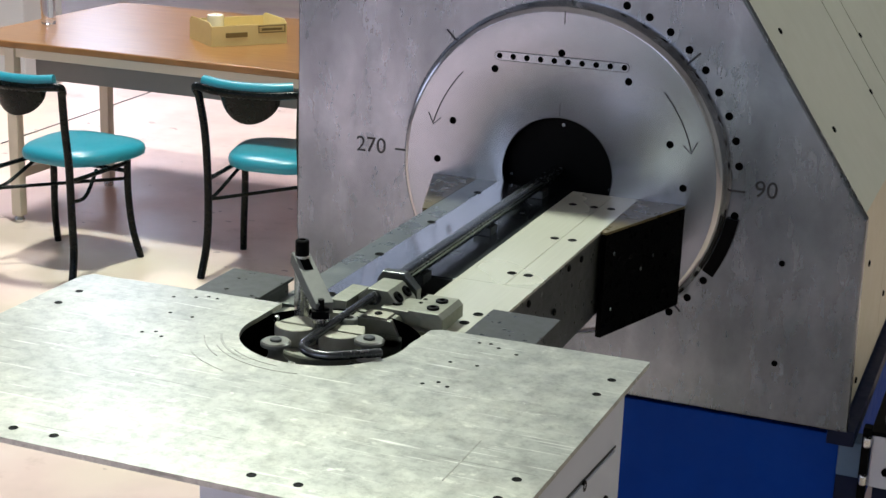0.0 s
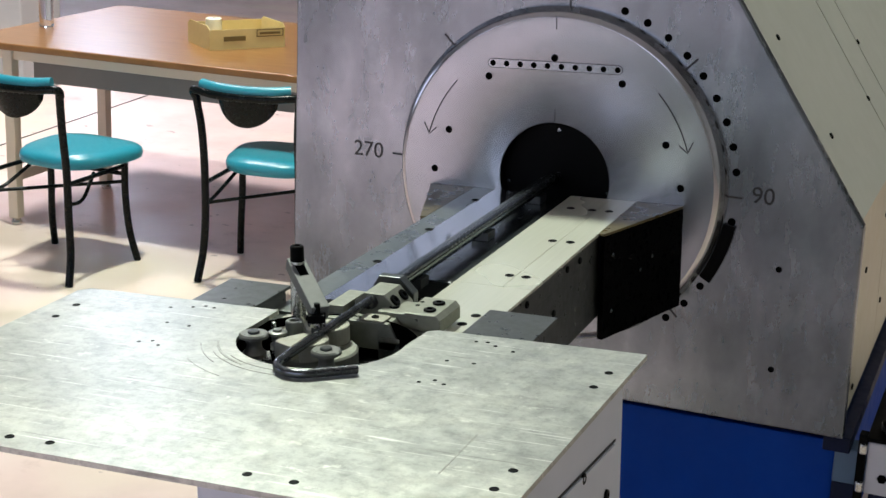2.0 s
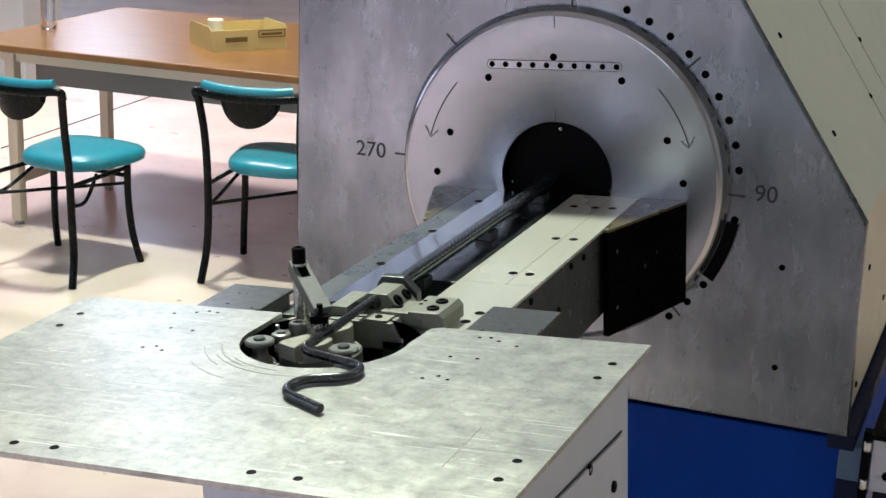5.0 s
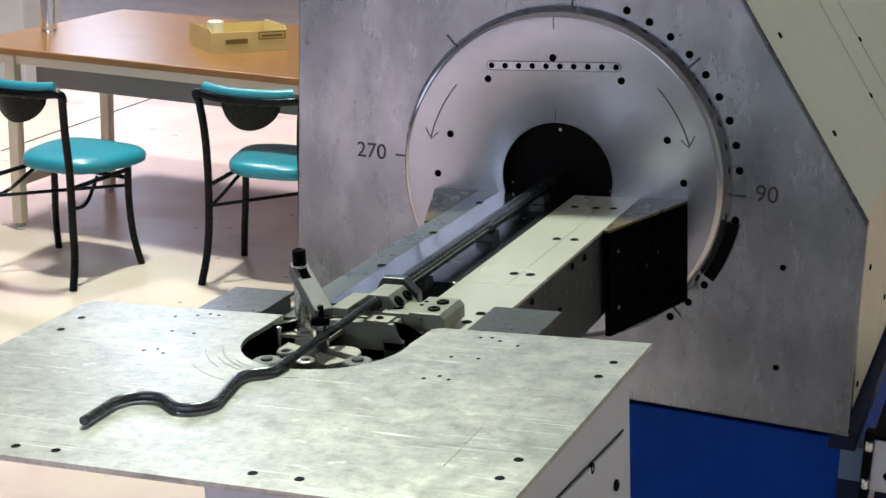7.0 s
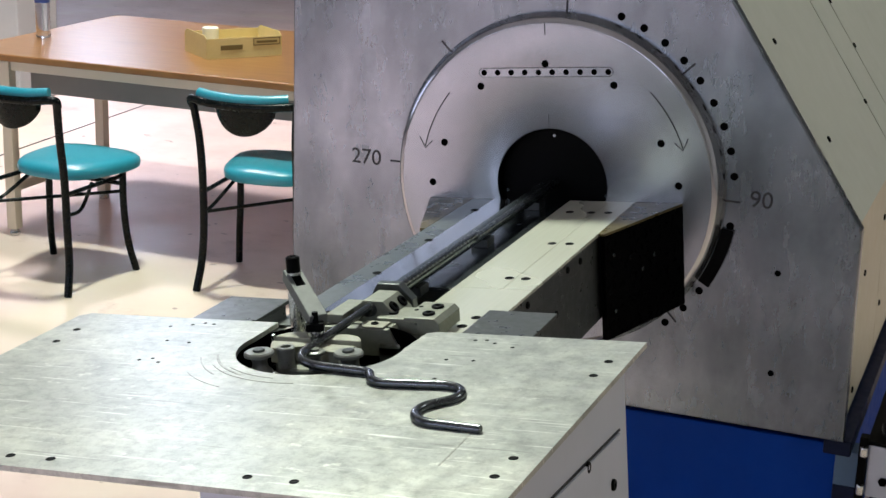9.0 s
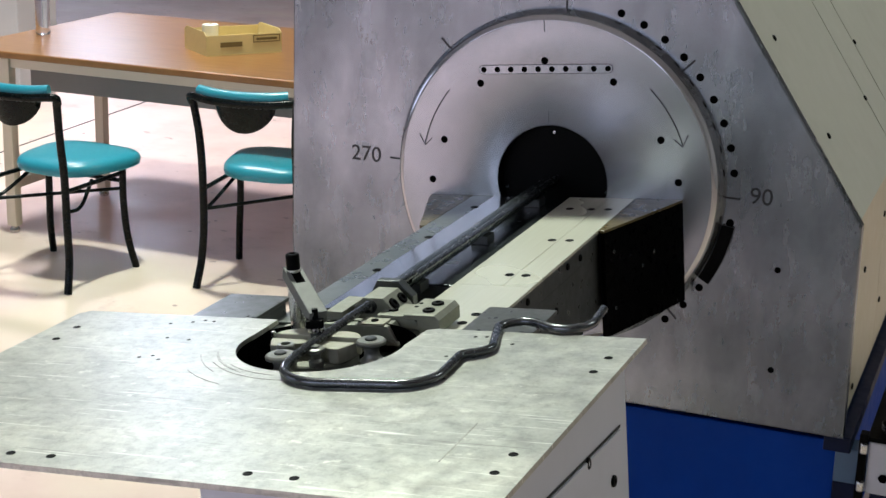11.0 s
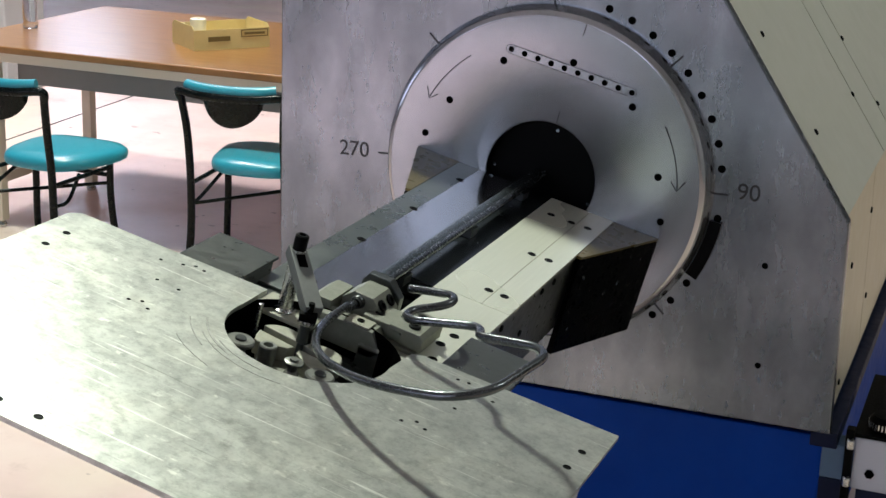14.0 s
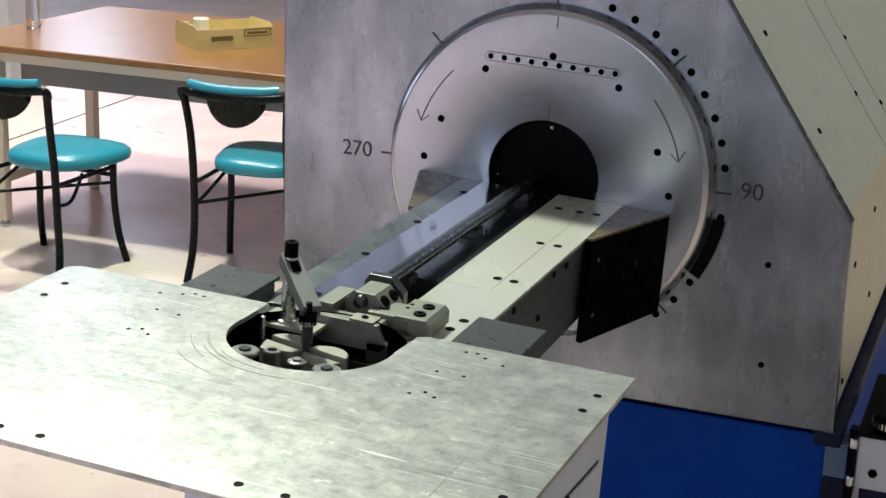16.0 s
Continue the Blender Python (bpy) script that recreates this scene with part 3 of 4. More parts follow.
tscrew = part("table_screw", lathe([(0, -0.0012), (0.0038, -0.0012), (0.0046, 0.0005), (0.0062, 0.0005), (0.0067, 0), (0, -0.0001)], 14), MATT, table)
ST = [(-0.45, -1.287), (-0.454, -1.223), (0.146, -1.729), (0.211, -1.729), (-0.204, -1.737), (-0.142, -1.735), (0.462, -1.212), (0.458, -1.276), (0.449, -1.596), (0.446, -1.657)]
tscrew.matrix_basis = Matrix.Translation((*ST[0], 0.0003))
for p in ST[1:]:
    again(tscrew, Matrix.Translation((*p, 0.0003)))
for s in (-1, 1):
    for x, y in ((0.301, -1.176), (0.222, -1.25), (0.255, -1.345), (0.237, -1.334), (0.218, -1.349), (0.232, -1.152), (0.267, -1.161), (0.250, -1.149), (0.264, -1.247)):
        again(tscrew, Matrix.Translation((s * x, y, 0.0002)) @ Matrix.Diagonal((0.5, 0.5, 0.5, 1)))
part("scratch", box(-0.001, 0.001, -0.068, 0.068, -0.0002, 0.0006), SOOT, table).matrix_basis = Matrix.Translation((0.366, -1.571, 0)) 
for rr, a0, a1, w in ((0.152, 232, 268, 0.002), (0.159, 205, 248, 0.004), (0.171, 222, 282, 0.0015), (0.186, 208, 236, 0.002), (0.215, 226, 252, 0.0012)):
    part("rub_mark", prism(arc(SX, SY, rr, a0, a1, 20) + arc(SX, SY, rr + w, a1, a0, 20), 0.0001, 0.0006), SOOT, table, "dark rub mark of swung wire")

# cabinet under the table
cab = part("support_cabinet", prism([(0.165, -1.152), (0.468, -1.152), (0.468, -1.69), (0.07, -1.69), (0.07, -1.40), (0.165, -1.40)], -0.62, -0.0085, "z", 0.002), PANEL, head, "pale grey steel cabinet under the table")
part("cabinet_panel", prism([(-1.66, -0.075), (-1.20, -0.115), (-1.20, -0.55), (-1.66, -0.55)], 0.4685, 0.4725, "x", 0.001), PANEL, cab)
part("panel_gap", prism([(-1.66, -0.0712), (-1.19, -0.1112), (-1.19, -0.1145), (-1.66, -0.0745)], 0.4683, 0.4698, "x"), INK, cab)
cscrew = part("cabinet_screw", screw_mesh(0.009), MATT, cab)
cscrew.matrix_basis = Matrix.Translation((0.4727, -1.25, -0.176)) @ Matrix.Rotation(radians(90), 4, "Y")
again(cscrew, Matrix.Translation((0.4688, -1.36, -0.105)) @ Matrix.Rotation(radians(90), 4, "Y"))
again(cscrew, Matrix.Translation((0.4727, -1.52, -0.16)) @ Matrix.Rotation(radians(90), 4, "Y"))
part("cabinet_flange", box(0.03, 0.0695, -1.66, -1.63, -0.62, -0.0085, 0.002), PANEL, cab)
# cross plate beside the rail, carrying the table
for s in (-1, 1):
    part("cross_plate", box(min(s * 0.186, s * 0.305), max(s * 0.186, s * 0.305), -1.30, -0.965, -0.0145, -0.0086, 0.001), GREENPLATE, head, "oiled dark steel sheet under the table edge")
    part("cross_support", box(min(s * 0.186, s * 0.2), max(s * 0.186, s * 0.2), -1.098, -0.985, -0.075, -0.0148, 0.001), GREENPLATE, head)
part("bracket_foot", prism([(-1.02, -0.076), (-0.93, -0.076), (-0.93, -0.09), (-0.98, -0.15), (-1.02, -0.15)], 0.25, 0.262, "x", 0.001), PANEL, head)

# rail from the disc to the table
TOP = -0.034
part("rail_body", box(-0.184, 0.184, -1.098, -0.05, -0.22, TOP - 0.045, 0.002), GREENPLATE, head, "dark grey steel rail body")
for x0, x1, y0, y1 in ((0.040, 0.186, -1.098, -0.049), (-0.186, -0.046, -1.098, -0.049), (-0.0455, 0.0395, -0.757, -0.049)):
    part("rail_side", box(x0, x1, y0, y1, TOP - 0.0445, TOP - 0.0065, 0.001), GREENPLATE, head)
# strip of rail cover painted dark where the shadow beside the tube lies
part("shaded_rail_cover", box(-0.0455, 0.0395, -0.757, -0.0495, TOP - 0.006, TOP - 0.003, 0.0005), SHADED_COVER, head, "cover coloured dark for the shade beside the guide tube")
part("channel_floor", box(-0.0455, 0.0395, -1.0, -0.758, TOP - 0.0445, TOP - 0.040), HOLE, head, "open dark channel under the wire guide")
part("rail_cover", box(0.134, 0.19, -0.757, -0.049, TOP - 0.006, TOP), RAIL, head, "bright steel cover strip")
part("rail_cover", box(0.041, 0.1328, -0.757, -0.049, TOP - 0.006, TOP), RAIL, head, "bright steel cover strip")
part("rail_cover", box(0.041, 0.19, -1.098, -0.758, TOP - 0.006, TOP), RAIL, head, "bright steel cover strip")
part("rail_cover", box(-0.1385, -0.047, -1.03, -0.049, TOP - 0.006, TOP, 0.0005), BRIGHT, head, "mirror polished steel cover strip")
part("rail_edge", box(-0.19, -0.1395, -1.03, -0.049, TOP - 0.006, TOP - 0.0006, 0.0005), EDGE, head, "dull ground steel edge strip")
rscrew = part("rail_screw", lathe([(0, -0.001), (0.004, -0.001), (0.005, 0.0008), (0.0085, 0.0008), (0.009, 0), (0, -0.0002)], 14), MATT, head)
RS = [(0.157, -0.425), (0.154, -0.686), (0.149, -0.934), (0.143, -0.984), (0.121, -0.427), (0.122, -0.686), (0.16, -0.156), (0.123, -0.159), (-0.143, -0.164), (-0.142, -0.435), (-0.144, -0.691), (-0.12, -0.95), (-0.15, -0.94), (0.155, -1.05), (0.075, -0.159)]
rscrew.matrix_basis = Matrix.Translation((*RS[0], TOP + 0.0003))
for p in RS[1:]:
    again(rscrew, Matrix.Translation((*p, TOP + 0.0003)))
for y, z in ((-0.456, -0.06), (-0.538, -0.056), (-0.777, -0.056), (-0.62, -0.12)):
    part("side_screw", screw_mesh(0.007), MATT, head).matrix_basis = Matrix.Translation((0.1862, y, z)) @ Matrix.Rotation(radians(90), 4, "Y")
part("guide_tube", lathe([(0.0105, -0.90), (0.0148, -0.90), (0.0148, -0.02), (0.0105, -0.02), (0.0105, -0.90)], 32, m=pose(-0.014, 0, -0.005, -90)), TUBE, head, "dark glossy wire guide tube", True)
for y in (-0.8, -0.45, -0.12):
    part("tube_saddle", box(-0.036, 0.0, y - 0.02, y + 0.02, TOP - 0.0028, -0.0195, 0.001), DARKTOOL, head)
# black gussets between rail and disc
for s in (-1, 1):
    g = [(s * 0.191, -0.049), (s * 0.191, -0.335), (s * 0.203, -0.337), (s * 0.296, -0.049)]
    gus = part("gusset", prism(g, -0.262, -0.0405, "z", 0.003), BLACK, head, "black painted gusset block")
    part("gusset_cap", prism(g, -0.040, -0.0345, "z", 0.0006), CAP, gus, "glossy dark brown cap on the gusset")
    d = Vector((0.296 - 0.203, -0.049 + 0.337, 0)).normalized()
    out_n = Vector((d.y * s, -d.x, 0))
    for f, z in ((0.10, -0.085), (0.10, -0.205), (0.45, -0.14), (0.6, -0.12)):
        p = Vector((s * (0.203 + 0.093 * f), -0.337 + 0.288 * f, z)) + out_n * 0.0004
        part("gusset_screw", screw_mesh(0.0042), TUBE, gus).matrix_basis = Matrix.Translation(p) @ out_n.to_track_quat("Z", "Y").to_matrix().to_4x4()

# wire guide and clamps at the end of the rail
bed = part("tool_bed", box(-0.13, 0.125, -1.072, -0.99, TOP - 0.012, TOP + 0.006, 0.0015), TOOL, head, "worn tool steel bed plate")
part("bed_wing", box(-0.138, -0.03, -1.150, -1.0725, -0.030, -0.023, 0.001), DIE, head, "flat steel wing of the tool bed")
clamp = part("guide_clamp", prism([(-0.03, -0.026), (0.048, -0.026), (0.048, -0.008), (0.024, 0.018), (-0.012, 0.018), (-0.03, 0.002)], -1.035, -0.968, "y", 0.0015), TOOL, head, "chamfered clamp holding the wire guide")
part("guide_nose", lathe([(0.009, -1.042), (0.0105, -1.042), (0.0125, -1.036), (0.0125, -0.97), (0.009, -0.97), (0.009, -1.048)], 20, m=pose(0, 0, 0.003, -90)), DARKTOOL, head, "dark guide nozzle", True)
slope = pose(0, 0, 0, 0, 47, 0)
cs = part("clamp_bolt", lathe([(0, 0.0), (0.0105, 0.0), (0.0105, 0.003), (0.0085, 0.004), (0.005, 0.004), (0.0045, 0.0005), (0, 0.0005)], 16), MATT, clamp)
cs.matrix_basis = Matrix.Translation((0.0365, -1.020, 0.005)) @ slope
again(cs, Matrix.Translation((0.0365, -0.985, 0.005)) @ slope)
part("guide_collar", prism([(-0.03, -0.026), (0.045, -0.026), (0.045, 0.0), (0.02, 0.026), (-0.02, 0.026), (-0.03, 0.01)], -0.958, -0.938, "y", 0.002), DARKTOOL, head, "dark clamp collar")
left = part("left_jaw", prism([(-0.075, -0.028), (-0.032, -0.028), (-0.032, 0.004), (-0.062, 0.004), (-0.075, -0.008)], -1.075, -0.985, "y", 0.0015), TOOL, head, "steel jaw beside the wire")
blk = part("stop_block", prism([(0.0955, TOP + 0.0065), (0.135, TOP + 0.0065), (0.135, -0.006), (0.127, 0.002), (0.072, 0.002), (0.072, -0.0075), (0.0955, -0.0075)], -1.064, -0.97, "y", 0.002), TOOL, head, "steel stop block with two bolts")
for y in (-1.04, -1.0):
    again(cs, Matrix.Translation((0.108, y, 0.0022)), blk)
for x, y in ((0.078, -1.0), (0.078, -1.02)):
    part("dowel_hole", lathe([(0, 0.0005), (0.004, 0.0005), (0.004, 0), (0, 0)], 10), HOLE, blk).location = (x, y, 0.002)
mid = part("slide_jaw", prism([(0.022, TOP + 0.0065), (0.095, TOP + 0.0065), (0.095, -0.014), (0.08, -0.003), (0.022, -0.003)], -1.058, -0.99, "y", 0.0015), TOOL, head, "worn steel sliding jaw")
again(cs, Matrix.Translation((0.040, -1.03, -0.0028)) @ Matrix.Diagonal((0.8, 0.8, 0.8, 1)), mid)
low = part("jaw_plate", prism([(-0.07, -0.056), (0.066, -0.056), (0.078, -0.042), (0.058, -0.010), (-0.07, -0.010)], -1.098, -1.0605, "y", 0.0015), TOOL, head, "long chamfered jaw plate")
part("jaw_cap", box(0.006, 0.050, -1.096, -1.063, -0.0098, -0.0065, 0.001), DIE, head, "rubbed steel cap on the jaw")
again(cs, Matrix.Translation((0.028, -1.080, -0.0063)) @ Matrix.Diagonal((0.6, 0.6, 0.6, 1)), low)
# post with arm that holds the centre pin
part("post", lathe([(0, -0.03), (0.02, -0.03), (0.02, -0.02), (0.0125, -0.018), (0.0125, 0.088), (0, 0.088)], 24), CHROME, head, "bright steel post", True).location = (-0.092, -1.12, 0)
part("post_screw", lathe([(0, 0.0), (0.0115, 0.0), (0.0115, 0.03), (0.009, 0.032), (0.006, 0.032), (0.0055, 0.024), (0, 0.024)], 20), MATT, head, "black socket screw", True).location = (-0.092, -1.12, 0.082)
a, b = Vector((-0.097, -1.115, 0.078)), Vector((-0.010, -1.205, 0.034))
along = (b - a).normalized()
side = along.cross(Vector((0, 0, 1))).normalized()
M = Matrix((along, side, along.cross(side) * -1)).transposed().to_4x4()
if M.to_3x3().determinant() < 0:
    M = Matrix((along, -side, side.cross(along) * 1)).transposed().to_4x4()
arm = part("arm", box(-0.008, (b - a).length, -0.015, 0.015, -0.011, 0.011, 0.0015), ARMSTEEL, head, "slanted steel arm")
arm.matrix_basis = Matrix.Translation(a) @ M
# thin near-black rectangle laid on the arm's upper face
part("arm_patch", box(0.014, 0.044, -0.0075, 0.0075, 0.0108, 0.0116), HOLE, arm, "dark rectangle on the arm")
part("arm_block", box(-0.014, 0.014, -0.0145, 0.0145, 0.0205, 0.0335, 0.0015), MATT, head, "black clamping block at the arm's end").matrix_basis = pose(-0.016, -1.206, 0, 0, 0, 24)
part("arm_collar", lathe([(0, 0.0125), (0.0135, 0.0125), (0.0145, 0.0145), (0.0145, 0.0185), (0.0135, 0.0198), (0, 0.0198)], 24), CHROME, head, "bright collar on the centre pin", True).location = (-0.016, -1.206, 0)
part("centre_screw", lathe([(0, 0.0), (0.0055, 0.0), (0.0055, 0.018), (0, 0.018)], 6), MATT, head).location = (-0.014, -1.208, 0.032)
part("centre_pin", lathe([(0, -0.02), (0.009, -0.02), (0.009, 0.012), (0, 0.012)], 20), DARKTOOL, head, smooth=True).location = (-0.016, -1.206, 0.0)
part("stop_pin", lathe([(0, -0.06), (0.004, -0.06), (0.004, -0.005), (0, -0.003)], 12), CHROME, head, smooth=True).location = (-0.112, -1.17, 0)
# well walls are coloured black to give the shade below the slot
part("tool_well", lathe([(0.15, -0.0085), (0.15, -0.16), (0, -0.16), (0, -0.162), (0.152, -0.162), (0.152, -0.0085)], 40), HOLE, head, "well coloured black for the shade under the tools").location = (SX, SY, 0)

# turret: a swinging roller carrier round a tool drum with two split dies
TC = (-0.016, -1.208)
turret = part("turret", lathe([(0, -0.078), (0.104, -0.078), (0.106, -0.080), (0.106, -0.11), (0, -0.11)], 48), DARKTOOL, head, "dark round roller carrier", True)
die_block = part("tool_drum", lathe([(0, -0.024), (0.063, -0.024), (0.066, -0.027), (0.066, -0.074), (0.062, -0.077), (0, -0.077)], 48), TOOL, head, "round tool drum carrying the bending dies", True)
for s in (-1, 1):
    for f in (-1, 1):
        pts = arc(0, 0, 0.0365, -80, 80, 16)
        top, low = (0.004, -0.0238) if f > 0 else (0.001, -0.0238)
        if f > 0:
            shape = [(x, y) for x, y in pts]
        else:      # the second pair is cut to a blunt wedge
            shape = [(0.007, -0.035), (0.022, -0.030), (0.043, s * 0.012 - 0.008), (0.043, s * 0.012 + 0.008), (0.022, 0.030), (0.007, 0.035)]
            shape = [(-x, y) for x, y in shape][::-1]
        die = part("die_half", prism(shape, low, top, "z", 0.0018), DIE, die_block, "worn half round bending die" if f > 0 else "worn wedge shaped bending die")
        die.location = (0, s * 0.0385, 0)
part("drum_bush", lathe([(0.008, -0.024), (0.0145, -0.024), (0.0145, 0.006), (0.013, 0.008), (0.008, 0.008), (0.008, -0.010), (0, -0.010)], 24), ROLL, die_block, "hollow steel bush", True).location = (-0.052, 0.026, 0)
part("drum_roller", lathe([(0, -0.024), (0.012, -0.024), (0.012, -0.016), (0.008, -0.012), (0.008, -0.004), (0.0155, 0.0), (0.0155, 0.004), (0.013, 0.0055), (0.007, 0.0055), (0.007, 0.009), (0, 0.009)], 24), ROLL, die_block, "small flanged guide roller", True).location = (-0.055, -0.026, 0)
part("drum_pin", lathe([(0, -0.024), (0.006, -0.024), (0.006, 0.006), (0.0045, 0.0075), (0, 0.0075)], 12), DARKTOOL, die_block, smooth=True).location = (0, 0, 0)


def roller(a, r):
    x, y = r * math.cos(radians(a)), r * math.sin(radians(a))
    ped = part("pedestal", prism([(-0.026, -0.021), (0.018, -0.021), (0.026, -0.013), (0.026, 0.021), (-0.026, 0.021)], -0.0775, -0.034, "z", 0.002), DARKTOOL, turret, "dark steel pedestal block")
    ped.matrix_basis = pose(x, y, 0, 0, 0, a)
    # top face is brighter steel than the block's sides
    part("pedestal_top", prism([(-0.025, -0.020), (0.0175, -0.020), (0.025, -0.0125), (0.025, 0.020), (-0.025, 0.020)], -0.0338, -0.0315, "z", 0.0006), CHROME, ped, "bright steel top of the pedestal")
    part("roller_pin", lathe([(0, 0.0072), (0.0095, 0.0072), (0.0095, 0.0095), (0.008, 0.0105), (0, 0.0105)], 12), DARKTOOL, ped, "dark pin head", True)
    ro = part("roller", lathe([(0, -0.0312), (0.019, -0.0312), (0.0195, -0.026), (0.0135, -0.02), (0.0115, -0.012), (0.0135, -0.004), (0.0235, 0.0), (0.0235, 0.0045), (0.021, 0.007), (0, 0.007)], 28), ROLL, turret, "flanged worn steel roller", True)
    ro.location = (x, y, 0)


roller(0, 0.098)
roller(-94, 0.098)


# ---- wire: straight lengths and bends in short rigid pieces ----
R_WIRE = 0.007
BENDS = [  # straight length before the bend (from the free end), angle, radius, number of pieces
    (0.070, 127.6, 0.0416, 24), (0.0245, -138.6, 0.0349, 26), (0.0824, 72.1, 0.0339, 14), (0.0106, -59.5, 0.0197, 12),
    (0.0725, 84.7, 0.0611, 18), (0.1059, 89.9, 0.0782, 20), (0.0278, 80.1, 0.3083, 24)]
wire = tagged(new("bent_wire"), "bent dark steel wire form lying on table", "wire")
STUB = 0.05
PIECES = []      # object, length, bend number or -1, place inside the bend (0 at the machine's side)


def rod(length, name, parent, end=False):
    m = pose(0, 0, 0, 90)     # z of the lathe runs to -y
    k = R_WIRE * 0.06
    end_ring = [(R_WIRE, length - 0.0012), (R_WIRE * 0.86, length), (0, length)] if end else [(R_WIRE, length + k), (0, length + k)]
    return part(name, lathe([(0, -k), (R_WIRE, -k)] + end_ring, 16, m=m), WIRE, parent, smooth=True)


PIECES.append((rod(STUB, "wire_length", wire), STUB, -1, 0))
for k in range(len(BENDS) - 1, -1, -1):
    s, ang, rad, n = BENDS[k]
    step = abs(radians(ang)) * rad / n
    base = rod(step, "wire_bend", wire)
    PIECES.append((base, step, k, 0))
    for i in range(1, n):
        PIECES.append((again(base, Matrix()), step, k, i))
    PIECES.append((rod(s, "wire_length", wire, k == 0), s, -1, 0))
stock = tagged(rod(1.5, "wire_stock", None), "straight dark steel wire fed through the guide tube", "wire")
ZW = 0.008


def lerp(rows, t):
    for (t0, v0), (t1, v1) in zip(rows, rows[1:]):
        if t <= t1:
            return v0 + (v1 - v0) * max(0.0, (t - t0) / (t1 - t0))
    return rows[-1][1]


FEED = ((0, -0.174), (1.8, -0.174), (2.0, -0.246), (2.3, -0.246), (2.7, -0.254), (3.6, -0.256), (3.8, -0.335), (4.0, -0.38), (4.1, -0.384), (4.75, -0.384), (4.95, -0.40), (5.75, -0.400), (6.1, -0.537),
        (8.1, -0.537), (8.5, -0.560), (9.0, -0.587), (9.1, -0.66), (9.2, -0.743), (9.3, -0.79), (10.4, -0.79), (10.6, -0.85), (11.3, -0.925), (11.5, -0.94), (12.05, -1.248), (13.8, -1.248), (14.2, -1.005), (16, -1.005))
DONE = [((0, 1), (16, 1)), ((0, 0), (2.3, 0), (2.4, 0.45), (2.5, 0.72), (2.6, 0.84), (2.7, 0.87), (4.13, 0.87), (4.35, 1), (16, 1)), ((0, 0), (4.13, 0), (4.35, 1), (16, 1)), ((0, 0), (5.2, 0), (5.5, 1), (16, 1)),
        ((0, 0), (8.1, 0), (8.2, 0.3), (8.3, 0.62), (8.4, 0.85), (8.5, 1), (16, 1)), ((0, 0), (9.7, 0), (10.1, 1), (16, 1)), ((0, 0), (10.6, 0), (11.3, 0.17), (11.5, 0.2), (12.05, 1), (16, 1))]


def wire_poses(t):
    """Where each piece lies at a time, in the plane of the wire."""
    d, out = -90.0, []
    p = Vector((0, lerp(FEED, t) + STUB, ZW))
    for ob, length, k, i in PIECES:
        turn = 0.0
        if k >= 0:
            n = BENDS[k][3]
            f = lerp(DONE[k], t) * n
            turn = BENDS[k][1] / n * min(1.0, max(0.0, f - (n - 1 - i)))
        d += turn / 2
        out.append((ob, pose(p.x, p.y, p.z, 0, 0, d + 90)))
        p = p + Vector((math.cos(radians(d)), math.sin(radians(d)), 0)) * length
        d += turn / 2
    return out


HEAD = ((0, 0), (1.75, 0), (2.0, -2.4), (2.3, -3.7), (2.5, -3.8), (4.0, -3.8), (6.5, -4.3), (8.8, -4.4), (9.0, -5.6), (11.6, -5.7), (12.0, -4.4), (12.5, -3.7), (12.7, -3.7), (12.85, -1.5), (13.0, 2.9),
        (13.2, 9.5), (13.35, 13.6), (13.5, 14.1), (15.7, 14.3), (15.8, 12.5), (15.9, 8.0), (16.0, 2.7))
PLANE = ((0, 0), (1.75, 0), (2.0, -2.4), (2.3, -3.7), (4.0, -3.8), (7.0, -4.2), (8.1, -4.2), (9.0, -4.9), (11.3, -5.6), (13.8, -5.6), (14.2, -3.8), (14.8, -3.8))
TURN = ((0, -13, 0), (0.15, -13, 0), (0.45, -11, -0.025), (1.05, -10, -0.025), (1.4, -10, 0), (1.8, -13, 0), (2.0, -55, 0), (2.3, -73, 0), (2.5, -113, 0), (2.7, -136, 0), (3.0, -97, 0), (3.5, -72, 0), (3.7, -60, 0), (3.9, -13, 0), (4.13, -14, 0), (4.2, 1, 0), (4.35, 22, 0), (4.6, -13, 0),
        (5.0, -42, 0), (5.2, -60, 0), (5.5, -100, 0), (5.8, -42, 0), (6.4, -42, 0), (6.75, -38, -0.022), (7.15, -26, -0.024), (7.45, -21, 0), (8.0, -13, 0), (8.1, -13, 0), (8.3, 13, 0), (8.5, 11, 0), (8.8, -19, 0), (9.1, -35, 0), (9.6, -25, 0), (10.1, 14, 0), (10.6, -3, 0), (11.5, -3, 0), (12.1, 4, 0),
        (12.5, -40, 0), (12.75, -41, -0.004), (13.1, -44, -0.03), (16, -45, -0.03))
DRUM = ((0, -90, 0), (0.15, -90, 0), (0.45, -90, -0.025), (0.6, -90, -0.025), (0.8, -40, -0.025), (0.95, 0, -0.025), (1.05, 0, -0.025), (1.4, 0, 0), (6.4, 0, 0), (6.75, 5, -0.022), (6.95, 50, -0.024), (7.12, 88, -0.024), (7.2, 90, -0.022), (7.45, 90, 0), (12.6, 90, 0), (12.75, 90, -0.004), (13.1, 88, -0.03), (16, 78, -0.03))
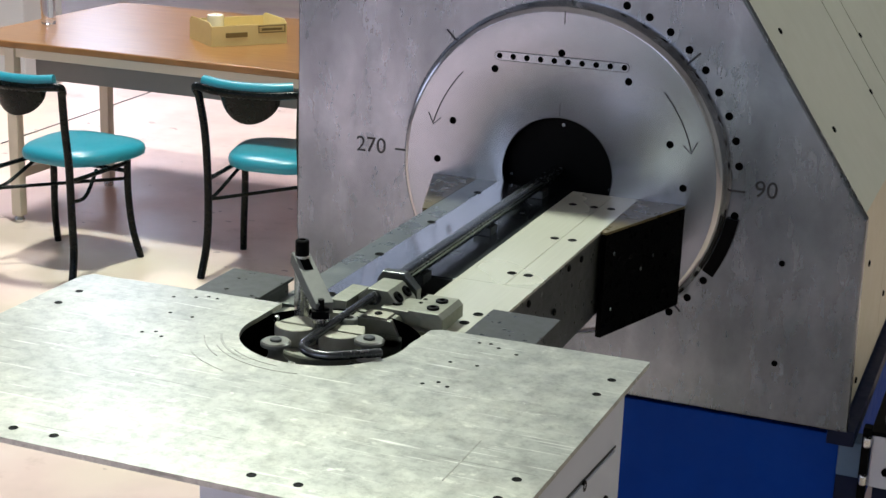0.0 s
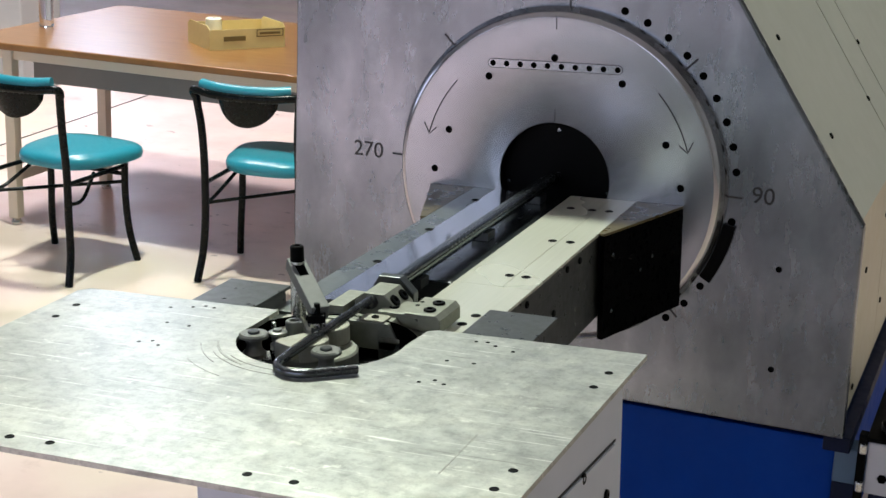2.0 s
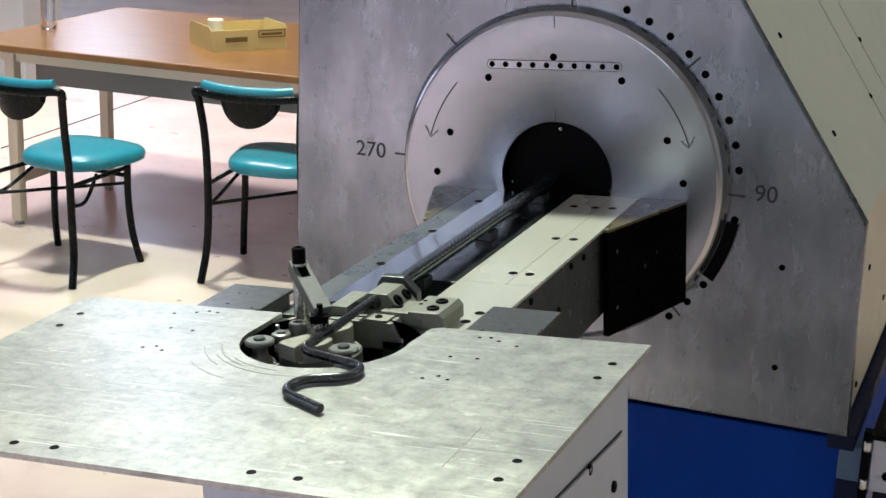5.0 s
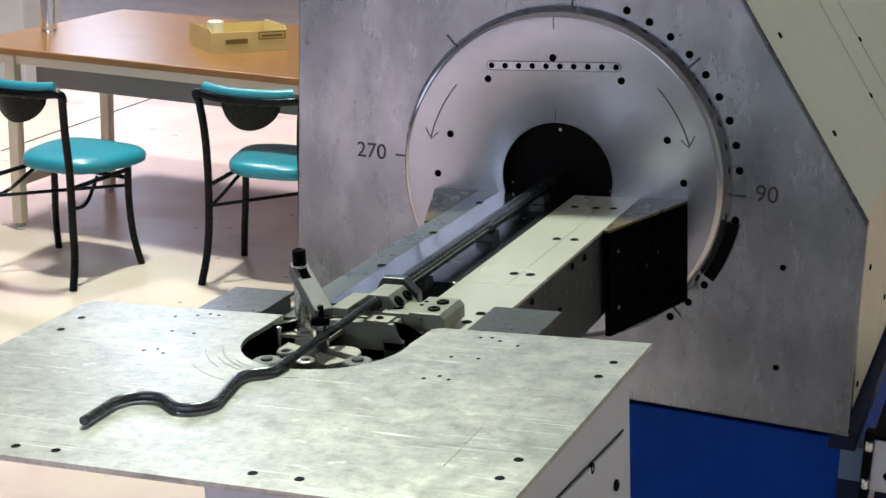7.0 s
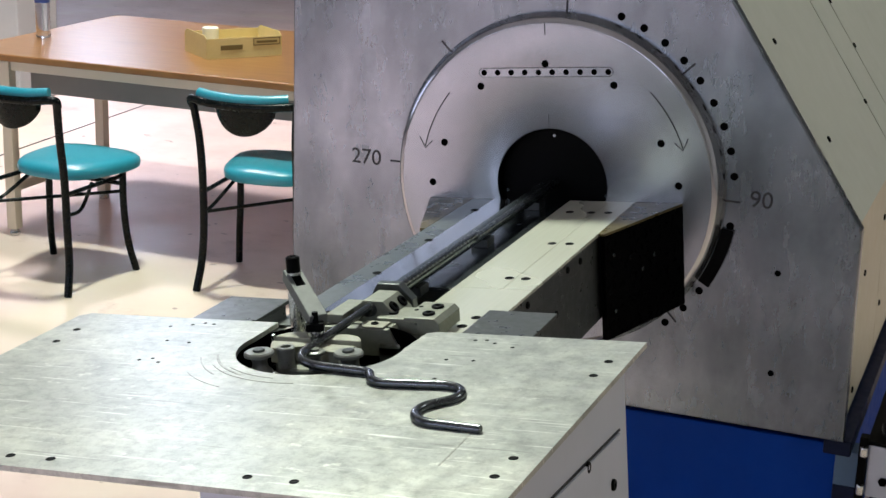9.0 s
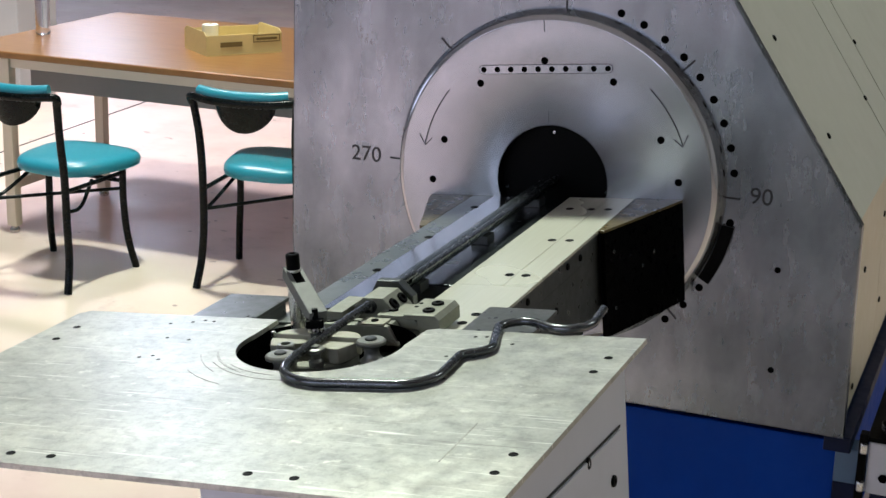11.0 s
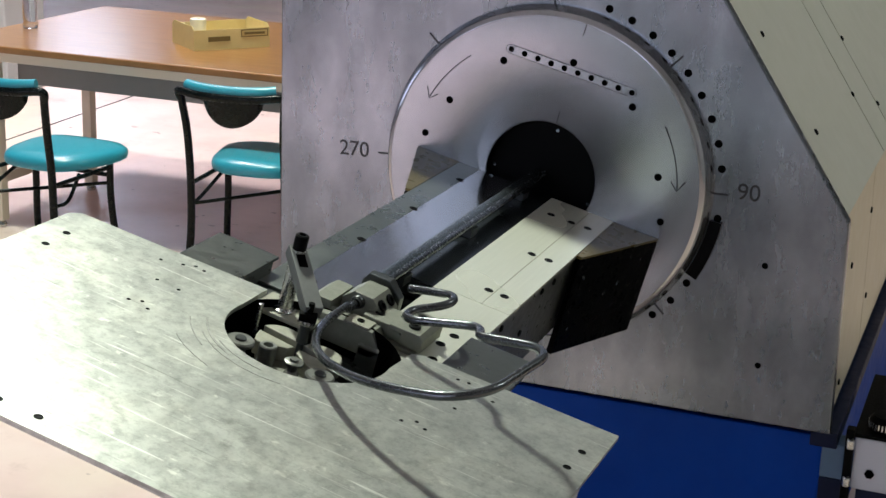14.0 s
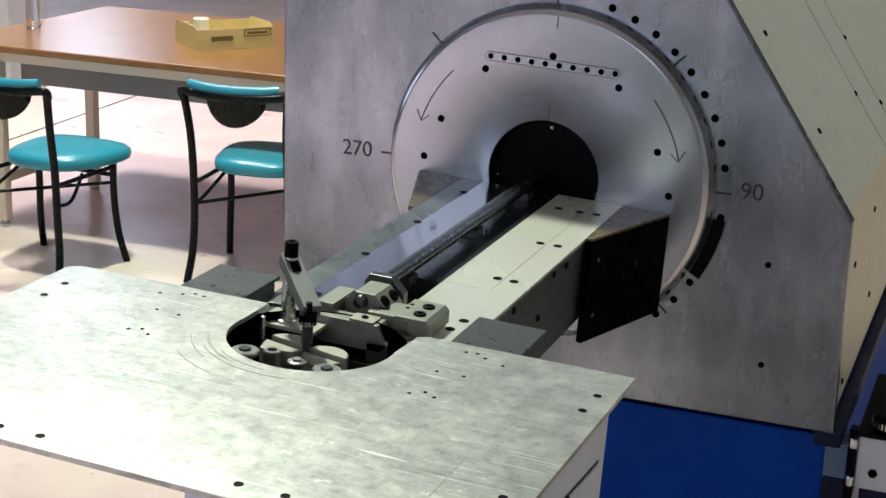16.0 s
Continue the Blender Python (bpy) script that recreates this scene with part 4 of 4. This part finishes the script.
FALL = ((14.9, 0.012, -0.02, 0.02, -4.6, 0.0), (15.0, 0.042, -0.045, 0.002, -1.5, 0.0), (15.1, 0.085, -0.05, 0.026, 12.5, -6.0), (15.2, 0.125, -0.02, 0.022, 18.0, -10.0), (15.3, 0.205, -0.05, 0.022, 19.5, -11.0), (15.4, 0.29, -0.02, -0.025, 21.5, -14.0),
        (15.5, 0.45, 0.0, -0.095, 21.5, -15.5), (15.6, 0.63, 0.0, -0.36, 24.0, -14.0), (15.7, 0.72, -0.05, -0.80, 14.0, -6.0), (15.8, 0.74, -0.08, -1.07, 0.0, 0.0), (16.0, 0.74, -0.08, -1.07, 0.0, 0.0))


def motions():
    walk(head, [(t, pose(0, 0, AXIS, 0, a, 0)) for t, a in HEAD])
    walk(turret, [(t, pose(*TC, z, 0, 0, a)) for t, a, z in TURN])
    walk(die_block, [(t, pose(*TC, z, 0, 0, a)) for t, a, z in DRUM])
    walk(wire, [(t, pose(0, 0, AXIS, 0, a, 0)) for t, a in PLANE] + [(t, pose(x, y - 1.15, AXIS + z, rx, a, 0) @ pose(0, 1.15, 0)) for t, x, y, z, a, rx in FALL])
    steps = (0, 1.75, 1.8, 1.9, 2.0, 2.3, 2.35, 2.4, 2.45, 2.5, 2.6, 2.7, 3.6, 3.7, 3.8, 3.9, 4.0, 4.1, 4.15, 4.2, 4.25, 4.3, 4.35, 4.75, 4.95, 5.2, 5.3, 5.4, 5.5, 5.75, 5.9, 6.1, 8.1, 8.15, 8.2, 8.25, 8.3, 8.35, 8.4, 8.5,
             9.0, 9.1, 9.2, 9.3, 9.7, 9.8, 9.9, 10.0, 10.1, 10.4, 10.6, 10.8, 11.0, 11.3, 11.5, 11.6, 11.7, 11.8, 11.9, 12.0, 12.05, 13.8, 13.9, 14.0, 14.1, 14.2, 16)
    rows = {}
    for t in steps:
        for ob, m in wire_poses(t):
            rows.setdefault(ob, []).append((t, m))
    for ob, r in rows.items():
        walk(ob, r)
    ends = [(t, lerp(FEED, t) + STUB + 1.5) for t in (0, 1.8, 2.0, 2.3, 2.7, 3.6, 3.8, 4.0, 4.1, 4.75, 4.95, 5.75, 6.1, 8.1, 8.5, 9.0, 9.1, 9.2, 9.3, 10.4, 10.6, 11.3, 11.5, 12.05, 13.8, 14.2, 14.9)] + [(15.3, 0.6), (16, 0.6)]
    walk(stock, [(t, pose(0, y, AXIS + ZW * 0.3, 0, 0, 0)) for t, y in ends])


motions()
